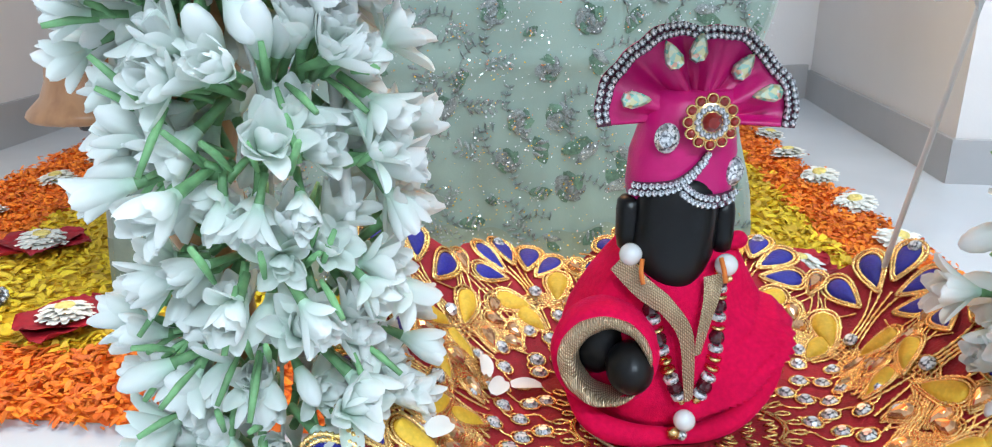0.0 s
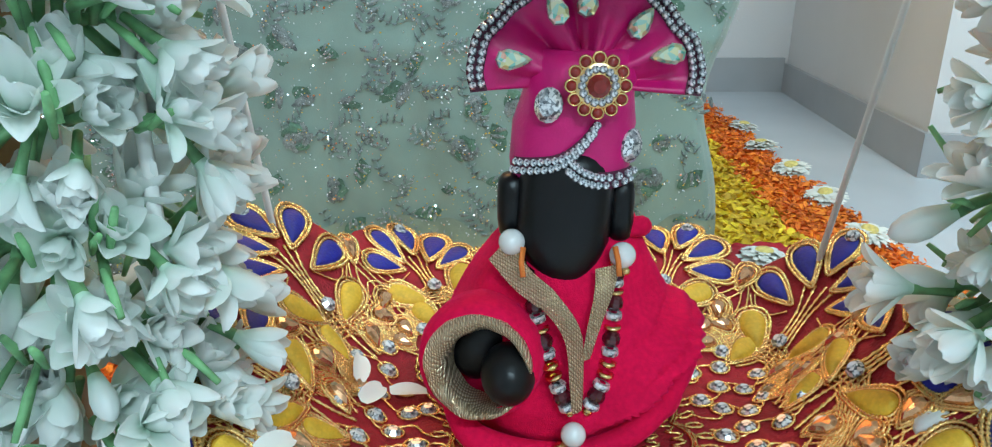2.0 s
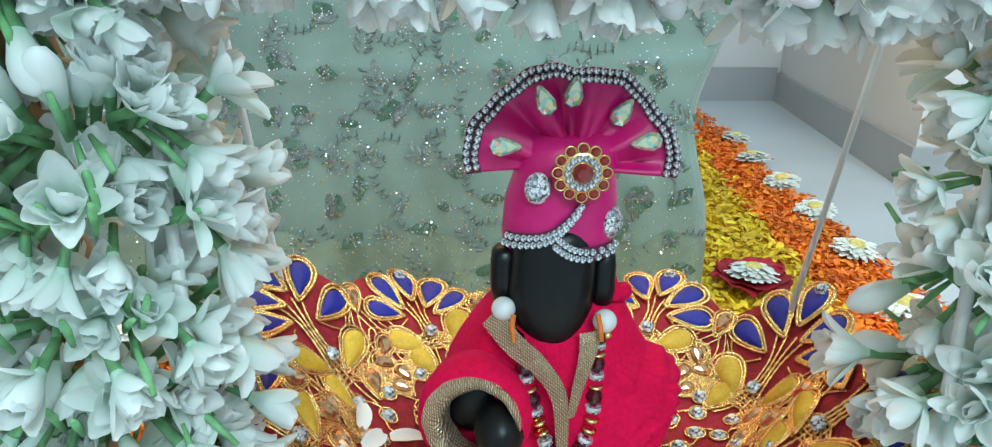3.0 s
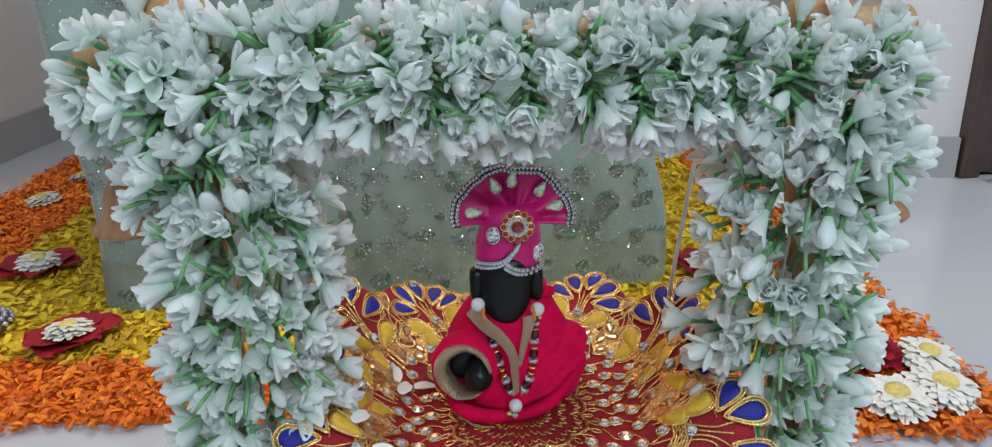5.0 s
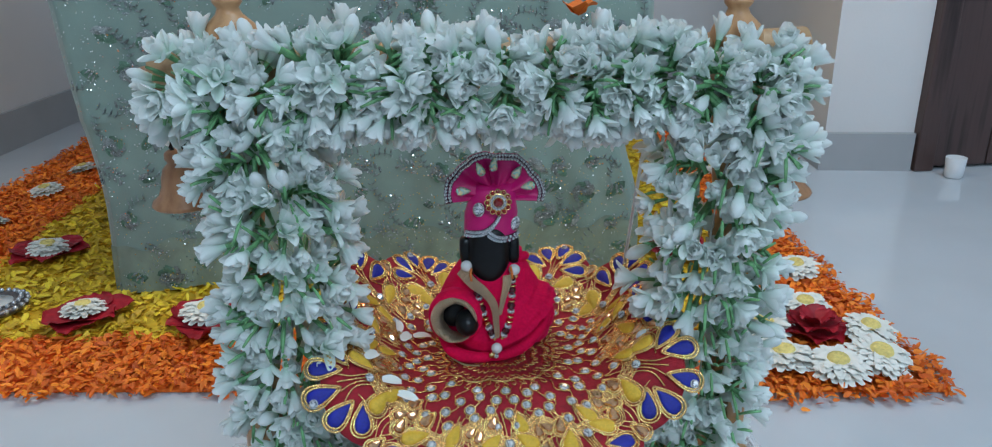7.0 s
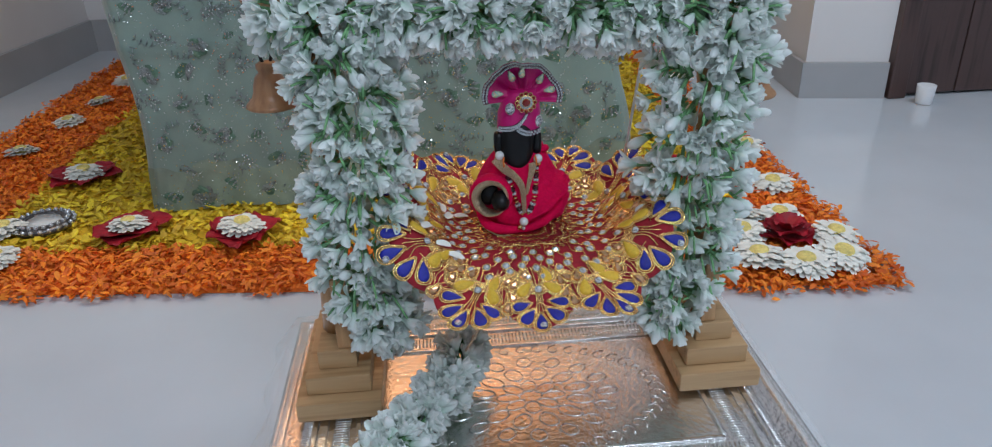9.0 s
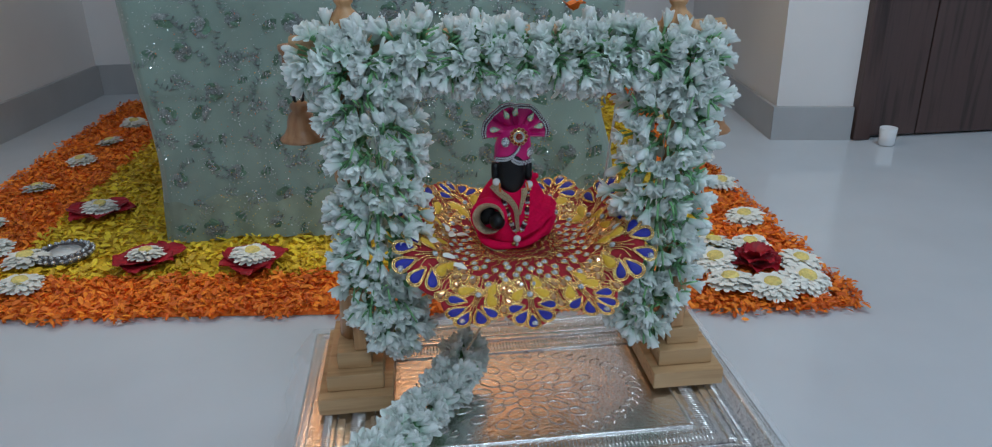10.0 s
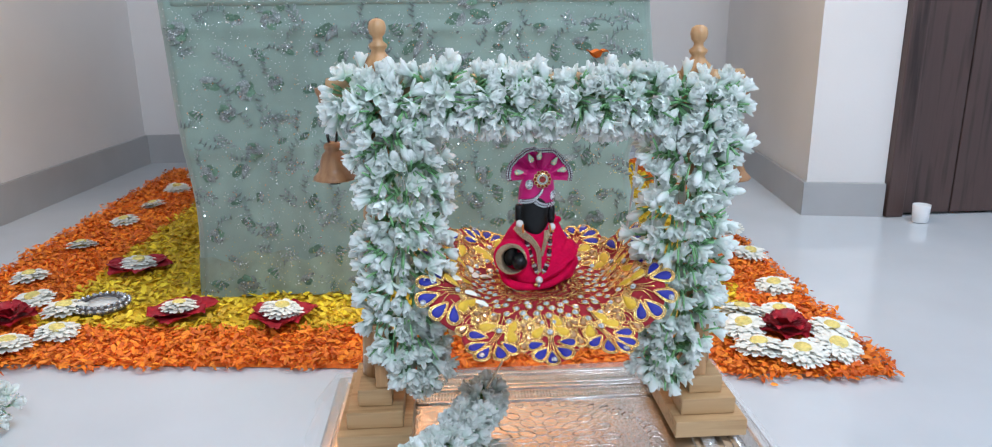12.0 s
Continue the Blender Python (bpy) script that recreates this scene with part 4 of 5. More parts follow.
def stitched_pad(L, W, h):
    """A padded drop wound across with thread: ridges from side to side."""
    k, rows = 14, 13
    bm = bmesh.new()
    grid = []
    for i in range(k * 2 + 1):
        x = -0.5 * L + L * i / (k * 2)
        c = 2 * x / L
        w = W * 0.62 * math.sqrt(max(0.0, 1 - c * c)) * (0.62 + 0.38 * c)
        up = 0.86 if i % 2 else 1.0
        grid.append([bm.verts.new((x, w * math.sin(math.pi * (j / rows - 0.5)), h * up * max(0.0, math.cos(math.pi * (j / rows - 0.5))) * min(1.0, w / (W * 0.25)))) for j in range(rows + 1)])
    for a, b in zip(grid, grid[1:]):
        for j in range(rows):
            bm.faces.new((a[j], b[j], b[j + 1], a[j + 1]))
    return bm


def brocade():
    t = thing("seat_cloth", "red brocade cloth with gold cord, blue petals and stones", "cloth")
    segs, rings = 168, 22
    verts, faces = [(0, 0, cloth_z(0, 0))], []
    for j in range(1, rings + 1):
        for i in range(segs):
            a = 2 * math.pi * i / segs
            r = rim(a) * j / rings
            x, y = r * math.cos(a), r * math.sin(a)
            verts.append((x, y, cloth_z(x, y)))
    for i in range(segs):
        faces.append((0, 1 + i, 1 + (i + 1) % segs))
    for j in range(1, rings):
        for i in range(segs):
            a, b = 1 + (j - 1) * segs, 1 + j * segs
            faces.append((a + i, b + i, b + (i + 1) % segs, a + (i + 1) % segs))
    c = part("cloth", (verts, [], faces), M_REDCLOTH, t, "dark red cloth ground")
    so = c.modifiers.new("thickness", "SOLIDIFY")
    so.thickness, so.offset = 0.0022, -1

    blue = mesh_of("blue_petal", pad(0.0125, 0.0078, 0.0013), M_BLUE)
    bluec = mesh_of("gold_edge", cord_ring(0.0132, 0.0084, 0.00055, 20, rings=2), M_CORD)
    yel = mesh_of("yellow_petal", stitched_pad(0.0130, 0.0078, 0.0022), M_YELLOW)
    yelc = mesh_of("gold_edge", cord_ring(0.0138, 0.0085, 0.0005, 20, rings=2), M_CORD)
    amb = mesh_of("amber_stone", pad(0.0082, 0.0058, 0.0024, 9), M_AMBER, smooth=False)
    ambc = mesh_of("gold_edge", cord_ring(0.0092, 0.0068, 0.0005, 16, rings=2), M_CORD)
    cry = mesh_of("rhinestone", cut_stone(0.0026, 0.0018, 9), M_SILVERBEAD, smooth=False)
    cryc = mesh_of("gold_edge", cord_ring(0.0068, 0.0074, 0.00045, 14, 0.15), M_CORD)
    rnd = random.Random(11)
    bm = bmesh.new()

    def on_cloth(q, a, lift=0.0006):
        return cloth_frame(q, a, 0, lift).translation.copy()

    def put(mesh, edge, m):
        p = again(mesh.name.split(".")[0], mesh, t, m)
        if edge:
            again("gold_edge", edge, p, Matrix())

    lobes = 12
    for k in range(lobes):
        a0 = 2 * math.pi * k / lobes
        R = rim(a0)
        wide = math.pi / lobes
        out, tan = Vector((math.cos(a0), math.sin(a0))), Vector((-math.sin(a0), math.cos(a0)))
        grow = min(1.3, max(1.0, 1.1 * R * wide / 0.026))

        def local(r, c):
            """r outwards from the fan's root, c across it, on the cloth."""
            p = out * (R - 0.0195 + r) + tan * c * grow
            return p.x, p.y

        def stroke(pts, r, twist=0.3):
            tube([cloth_at(*local(x, y), 0, 0.0006).translation for x, y in spline2(pts, 38)], r, 5, bm=bm, twist=twist)

        # a fan of five blue petals, the middle one with a stone
        for f, reach in ((-1.22, 0.0125), (-0.6, 0.0140), (0.0, 0.0160), (0.6, 0.0140), (1.22, 0.0125)):
            f += rnd.uniform(-0.06, 0.06)
            x, y = local(reach * grow * math.cos(f) - 0.0005, reach * math.sin(f))
            put(blue, bluec, cloth_at(x, y, a0 + f, 0.0006 if abs(f) > 0.3 else 0.0012, grow * rnd.uniform(0.92, 1.04) * (0.95 if abs(f) > 1 else 1.05)))
        x, y = local(0.0195 * grow, 0)
        again("rhinestone", cry, t, cloth_at(x, y, a0, 0.0024, 0.95))
        # the stalk of cords that carries the fan
        for c in (-0.0024, -0.0008, 0.0008, 0.0024):
            stroke([(0.010, c * 2.0), (0.002, c * 0.8), (-0.008, c), (-0.016, c * 2.2), (-0.023, c * 4)], 0.00054)
        # the stone between two lobes
        put(amb, ambc, cloth_frame(0.985, a0 + wide, 0.0, 0.0006, 1.05))
        # three yellow petals round a stone, and amber drops beside them
        for r, c, turn, sc in ((-0.0075, -0.0085, -0.75, 1.0), (-0.0075, 0.0085, 0.75, 1.0), (-0.0165, 0.0065, 0.25, 0.85)):
            x, y = local(r, c)
            put(yel, yelc, cloth_at(x, y, a0 + turn + rnd.uniform(-0.15, 0.15), 0.0006, sc * grow))
        x, y = local(-0.0065, 0)
        again("rhinestone", cry, t, cloth_at(x, y, a0, 0.0022, 1.0))
        for r, c, turn, sc in ((-0.0175, -0.0075, -0.4, 0.95), (-0.0125, 0.0185, 0.9, 0.85), (-0.0125, -0.0185, -0.9, 0.85), (-0.0215, 0.0165, 0.4, 0.8), (-0.0225, -0.0165, -0.5, 0.8)):
            x, y = local(r, c)
            if math.hypot(x, y) > 0.058:
                put(amb, ambc, cloth_at(x, y, a0 + turn + rnd.uniform(-0.2, 0.2), 0.0006, sc * grow))
        # tendrils that wind between the petals
        for sgn in (-1, 1):
            stroke([(-0.023, 0.006 * sgn), (-0.013, 0.0125 * sgn), (-0.003, 0.015 * sgn), (0.004, 0.020 * sgn)], 0.00044)
            stroke([(-0.023, 0.0085 * sgn), (-0.0145, 0.0142 * sgn), (-0.004, 0.0168 * sgn), (0.003, 0.022 * sgn)], 0.00044)
            stroke([(-0.021, 0.021 * sgn), (-0.016, 0.0235 * sgn), (-0.009, 0.0228 * sgn), (-0.006, 0.0190 * sgn), (-0.0085, 0.0160 * sgn)], 0.00042)
            stroke([(-0.022, 0.0235 * sgn), (-0.014, 0.0262 * sgn), (-0.005, 0.0262 * sgn), (0.002, 0.0240 * sgn)], 0.00048)
            stroke([(-0.013, 0.003 * sgn), (-0.010, 0.0085 * sgn), (-0.0150, 0.0118 * sgn), (-0.020, 0.0090 * sgn), (-0.0195, 0.0045 * sgn)], 0.00046)
            stroke([(0.002, 0.0045 * sgn), (-0.002, 0.0105 * sgn), (0.001, 0.0150 * sgn), (0.006, 0.0150 * sgn)], 0.00042)
    # radiating rows of rhinestones, each ringed by the cord that runs along the row
    spokes = 32
    for k in range(spokes):
        a = 2 * math.pi * (k + 0.3) / spokes
        for j in range(4):
            if k % 2 and j == 0:
                continue
            q = 0.415 + 0.077 * j
            aa = a + (0.035 if j % 2 else -0.035) + rnd.uniform(-0.012, 0.012)
            p = again("rhinestone", cry, t, cloth_frame(q, aa, 0, 0.0004, rnd.uniform(0.9, 1.02)))
            again("gold_edge", cryc, p, Matrix())
        tube([on_cloth(0.385 + 0.29 * i / 26, a + 0.045 * math.sin(i / 26 * 4 * math.pi * 1.02 + 1.5)) for i in range(27)], 0.00042, 5, bm=bm, twist=0.3)
    # the scalloped band of laid cords
    for off in (-0.0345, -0.023, -0.0115, 0.0, 0.0115, 0.023, 0.0345):
        tube([on_cloth(0.705 + off + 0.020 * math.cos(12 * a * 2 * math.pi / 1000) + 0.0018 * math.sin(97 * a * 2 * math.pi / 1000 + off * 300), 2 * math.pi * a / 1000) for a in range(1000)], 0.00062, 5, closed=True, bm=bm, twist=0.3)
    # loops round the figurine
    tube([on_cloth(0.355 + 0.032 * math.sin(44 * 2 * math.pi * a / 880), 2 * math.pi * (a + 9 * math.cos(44 * 2 * math.pi * a / 880)) / 880) for a in range(880)], 0.00046, 5, closed=True, bm=bm, twist=0.3)
    for q0 in (0.318, 0.328):
        tube([on_cloth(q0, 2 * math.pi * a / 300) for a in range(300)], 0.00046, 5, closed=True, bm=bm, twist=0.3)
    for q0 in (0.12, 0.19, 0.26):
        tube([on_cloth(q0 + 0.04 * abs(math.sin((14 + 40 * q0) * 2 * math.pi * a / 500)), 2 * math.pi * a / 500) for a in range(500)], 0.00045, 5, closed=True, bm=bm, twist=0.3)
    tagged(part("gold_cords", bm, M_CORD, t, "twisted gold embroidery cords"), kind="stuff")


brocade()

# ---- the dressed figurine ----


def loft(levels, k=36, bm=None, wobble=0.0):
    """Stacked ovals: (z, centre x, half width, centre y, half depth)."""
    bm = bm or bmesh.new()
    rings = []
    for z, cx, hw, cy, hd in levels:
        row = []
        for i in range(k):
            a = 2 * math.pi * i / k
            c, s = math.cos(a), math.sin(a)
            x = cx + hw * math.copysign(abs(c) ** 0.85, c)
            y = cy + hd * math.copysign(abs(s) ** 0.85, s)
            n = noise.noise(Vector((x * 90, y * 90, z * 60))) * wobble
            row.append(bm.verts.new((x + n * c, y + n * s, z)))
        rings.append(row)
    for a, b in zip(rings, rings[1:]):
        for i in range(k):
            bm.faces.new((a[i], a[(i + 1) % k], b[(i + 1) % k], b[i]))
    bm.faces.new(rings[0][::-1])
    bm.faces.new(rings[-1])
    return bm


def figurine():
    """A plain dark shape: head with slab ears, neck, trunk and one rounded forearm end."""
    bm = loft([(0.292, -0.003, 0.006, 0.012, 0.006), (0.2980, -0.0035, 0.0052, 0.008, 0.007), (0.2995, -0.0038, 0.0076, 0.0085, 0.0088), (0.3030, -0.004, 0.0100, 0.009, 0.0100), (0.3075, -0.004, 0.0120, 0.0095, 0.0108), (0.312, -0.004, 0.0124, 0.010, 0.0110), (0.320, -0.0035, 0.0124, 0.0105, 0.0112), (0.327, -0.003, 0.0120, 0.012, 0.0115), (0.331, -0.003, 0.0105, 0.012, 0.010)], 40)
    for x, z, hw in ((-0.0168, 0.3158, 0.0036), (0.0106, 0.3148, 0.0036)):
        lo, hi = z - 0.0082, z + 0.0080
        loft([(lo, x, hw * 0.55, 0.0095, 0.002), (lo + 0.0012, x, hw * 0.85, 0.0095, 0.0034), (lo + 0.005, x, hw, 0.0098, 0.0042), (hi - 0.004, x, hw, 0.0100, 0.0044), (hi - 0.0012, x, hw * 0.9, 0.0102, 0.0038), (hi, x, hw * 0.6, 0.0104, 0.0024)], 20, bm)
    loft([(0.2565, -0.003, 0.020, 0.020, 0.012), (0.275, -0.003, 0.022, 0.020, 0.012), (0.295, -0.003, 0.008, 0.014, 0.007)], 20, bm)
    ball(0.0068, bm, (-0.0182, -0.0098, 0.2790), 20, (1, 1.3, 1.1))
    # black ball filling the sleeve, standing in for the shadow inside its opening
    ball(0.0105, bm, (-0.0238, 0.0035, 0.2805), 18, (0.95, 0.7, 1.0))
    return tagged(obj("figurine", bm, M_BLACK), "small polished black stone figurine seated on the cloth", "figurine")


figurine()


def ribbon(points, widths, normal, bm=None, thick=0.0005):
    """A flat band along points; widths are vectors across it."""
    bm = bm or bmesh.new()
    prev = None
    n = Vector(normal) * thick
    for p, w in zip(points, widths):
        p, w = Vector(p), Vector(w)
        row = [bm.verts.new(p - w), bm.verts.new(p + n), bm.verts.new(p + w)]
        if prev:
            for k in range(2):
                bm.faces.new((prev[k], prev[k + 1], row[k + 1], row[k]))
        prev = row
    return bm


def robe_front(x, z):
    """How far forward the robe reaches, for things that lie on it."""
    k = smooth01((z - 0.262) / 0.05)
    hd, cy, hw = 0.0275 - 0.014 * k, 0.020 - 0.004 * k, 0.0365 - 0.019 * k
    return cy - hd * math.sqrt(max(0.05, 1 - min(0.95, ((x + 0.003) / hw) ** 2)))


def robe():
    t = thing("velvet_robe", "bright pink velvet robe with gold trim wrapped round the figurine", "robe")
    levels = []
    for z, x0, x1, cy, hd in ((0.2515, -0.023, 0.019, 0.020, 0.020), (0.2540, -0.028, 0.0255, 0.0205, 0.0245), (0.2585, -0.0318, 0.0325, 0.0205, 0.0270), (0.2650, -0.0340, 0.0356, 0.020, 0.0278), (0.2715, -0.0345, 0.0350, 0.020, 0.0272), (0.2785, -0.0340, 0.0330, 0.0195, 0.0256), (0.2850, -0.0325, 0.0272, 0.019, 0.0236), (0.2915, -0.0295, 0.0230, 0.0185, 0.0212), (0.2975, -0.0262, 0.0212, 0.0175, 0.0185), (0.3025, -0.0228, 0.0192, 0.0175, 0.0158), (0.3070, -0.0185, 0.0180, 0.018, 0.0125), (0.3105, -0.0125, 0.0172, 0.019, 0.0095), (0.3125, -0.003, 0.0150, 0.0195, 0.0065)):
        levels.append((z, (x0 + x1) / 2, (x1 - x0) / 2, cy, hd))
    body = loft(levels, 56, wobble=0.0012)
    bmesh.ops.subdivide_edges(body, edges=body.edges[:], cuts=5, use_grid_fill=True, smooth=0.3)
    for v in body.verts:
        # the wrap: its edge runs from the shoulder down to the lap, with soft creases beside it
        if v.co.y < 0.022:
            x, z = v.co.x, v.co.z
            fold = 0.0
            for x0, z0, tall, reach in ((-0.004, 0.2565, 0.0042, -0.006), (0.006, 0.2650, 0.0044, 0.003), (0.012, 0.2745, 0.0034, 0.007), (0.016, 0.2850, 0.0020, 0.009)):
                d = (z - z0) * 0.80 - (x - x0) * 0.60
                fold += tall * smooth01((d + 0.0004) / 0.0010) * (1 - smooth01(d / 0.0095)) * smooth01((x - reach) / 0.008)
            fold += 0.0007 * math.sin((x * 0.75 + z * 0.9) * 420 + 1.5) * smooth01((x - 0.008) / 0.012)
            n = Vector((x, v.co.y - 0.022, 0)).normalized()
            v.co += n * fold
    part("robe_body", body, M_VELVET, t)
    pts = spline([(0.0095, 0.0105, 0.3075), (0.0150, 0.0100, 0.3095), (0.0180, 0.0150, 0.3080), (0.0190, 0.0215, 0.3050)], 14)
    part("collar_roll", tube(pts, [0.0010 + 0.0018 * math.sin(math.pi * i / 13) for i in range(14)], 12), M_VELVET, t)
    pts = spline([(0.0310, 0.0040, 0.2760), (0.0245, -0.0030, 0.2680), (0.0130, -0.0085, 0.2600), (0.0, -0.0085, 0.2550), (-0.014, -0.0065, 0.2535)], 24)
    part("wrap_fold", tube(pts, [0.0008 + 0.0024 * math.sin(math.pi * (i + 0.5) / 24) for i in range(24)], 14), M_VELVET, t)
    pts = spline([(-0.034, 0.004, 0.267), (-0.028, -0.005, 0.2590), (-0.016, -0.0085, 0.2555), (0.0, -0.0075, 0.2545)], 20)
    part("hem_fold", tube(pts, [0.0018 + 0.0020 * math.sin(math.pi * i / 19) for i in range(20)], 12), M_VELVET, t)
    part("hem_stitching", tube(spline([(-0.031, -0.0055, 0.2575), (-0.022, -0.0112, 0.2530), (-0.012, -0.0130, 0.2522)], 14), 0.0005, 6), M_GOLDTRIM, t)
    # sleeve with its gold cuff
    m = frame_on((-0.0252, -0.0085, 0.2815), (-0.16, -1, 0.12), (1, -0.16, 0))
    sl = part("sleeve", lathe([(0.0105, -0.018), (0.0150, -0.012), (0.0158, -0.004), (0.0148, 0.0012), (0.0128, 0.0030), (0.0115, 0.0026)], 30), M_VELVET, t, m=m)
    cuff = lathe([(0.0134, 0.0022), (0.0131, 0.0040), (0.0120, 0.0046), (0.0108, 0.0040), (0.0100, 0.0024), (0.0096, -0.001), (0.0094, -0.006)], 48)
    for v in cuff.verts:
        # the band is broad on the outer side, where it gapes, and narrow beside the wrist
        a = math.atan2(v.co.y, v.co.x)
        r = math.hypot(v.co.x, v.co.y)
        if r < 0.0130:
            v.co.x += 0.0022 * (0.0136 - r) / 0.0046
            v.co.y -= 0.0012 * (0.0136 - r) / 0.0046
        v.co.z += 0.0009 * math.sin(3 * a) + 0.0004 * math.sin(9 * a + r * 900)
    part("gold_cuff", cuff, M_GOLDTRIM, sl, "wide woven gold cuff")
    # gold collar bands that meet in a V
    lp = spline([(-0.0205, 0.003, 0.3065), (-0.0145, -0.0022, 0.3005), (-0.0075, -0.0062, 0.2955), (-0.0025, -0.0088, 0.288), (-0.0015, -0.0112, 0.2755), (-0.0012, -0.0118, 0.2690)], 24)
    part("gold_collar", ribbon(lp, [Vector((0.0022, 0.0006, 0.0024)) * (1 - 0.35 * i / 23) if i < 9 else Vector((0.0026, 0.0004, 0.0008)) * (1 - 0.55 * (i - 9) / 14) for i in range(24)], (0, -1, 0.2)), M_GOLDTRIM, t, "woven gold collar band")
    rp = spline([(0.0065, -0.001, 0.3035), (0.0052, -0.0045, 0.2980), (0.0026, -0.0080, 0.2905), (0.0006, -0.0105, 0.2830)], 16)
    part("gold_collar", ribbon(rp, [Vector((0.0032, 0.0004, 0.0006)) * (1 - 0.7 * i / 15) for i in range(16)], (0, -1, 0.2)), M_GOLDTRIM, t, "woven gold collar band")


robe()


def necklace():
    t = thing("necklace", "bead necklace of garnets, crystals and a pearl pendant", "necklace")
    sph = mesh_of("garnet_bead", ball(0.0024, segs=10), M_GARNET, smooth=False)
    ring = mesh_of("crystal_ring", lathe([(0.0009, -0.0008), (0.0021, -0.0008), (0.0023, 0), (0.0021, 0.0008), (0.0009, 0.0008)], 9), M_SILVERBEAD, smooth=False)
    gold = mesh_of("gold_bead", ball(0.0014, segs=10), M_GOLD)
    disc = mesh_of("gold_spacer", lathe([(0.0009, -0.0004), (0.0022, -0.0004), (0.0022, 0.0004), (0.0009, 0.0004)], 12), M_GOLD)
    for side in (-1, 1):
        if side < 0:
            line = spline([(-0.0150, 0, 0.3045), (-0.0128, 0, 0.2985), (-0.0100, 0, 0.2880), (-0.0068, 0, 0.2770), (-0.0028, 0, 0.2680)], 17)
        else:
            line = spline([(0.0085, 0, 0.3040), (0.0088, 0, 0.2985), (0.0080, 0, 0.2880), (0.0062, 0, 0.2770), (0.0018, 0, 0.2680)], 17)
        kinds = [gold, gold, gold, sph, ring, disc, sph, ring, disc, sph, ring, disc, disc, ring, sph, ring, gold]
        for i, p in enumerate(line):
            d = (line[min(i + 1, 16)] - line[max(i - 1, 0)]).normalized()
            p = Vector((p.x, robe_front(p.x, p.z) - 0.0028, p.z))
            again(kinds[i].name.split(".")[0], kinds[i], t, frame_on(p, d, (0, 1, 0)))
        part("orange_thread", tube([Vector((line[0].x + side * -0.0006, -0.001, 0.3085)), Vector((line[0].x, -0.003, 0.3055)), Vector((line[1].x, -0.005, 0.3025))], 0.0007, 8), M_ORANGETH, t)
    y = robe_front(-0.002, 0.264) - 0.004
    part("pendant_pearl", ball(0.0032, segs=20), M_PEARL, t, "white pearl pendant", m=pose(-0.0018, y, 0.2622))
    part("pendant_drop", ball(0.0020, segs=10), M_GOLD, t, "small gold drop", m=pose(-0.0048, y, 0.2580))
    part("pendant_drop", ball(0.0016, segs=10), M_SILVERBEAD, t, m=pose(-0.0022, y, 0.2572))


necklace()
for x, y, z in ((-0.0170, 0.0028, 0.3085), (0.0103, 0.0010, 0.3055)):
    e = thing("pearl_earring", "white pearl earring on the figurine", "earring", "pearl earrings", m=pose(x, y, z))
    part("pearl", ball(0.0033, segs=22), M_PEARL, e)
    part("gold_stud", ball(0.0012, segs=10), M_GOLD, e, m=pose(0.0008, -0.0008, -0.0040))


# ---- the turban ----
FC = Vector((0.0012, 0.006, 0.3462))


def band_front(x):
    return 0.0145 - 0.0125 * math.sqrt(max(0.03, 1 - min(0.97, ((x + 0.0015) / 0.0158) ** 2)))


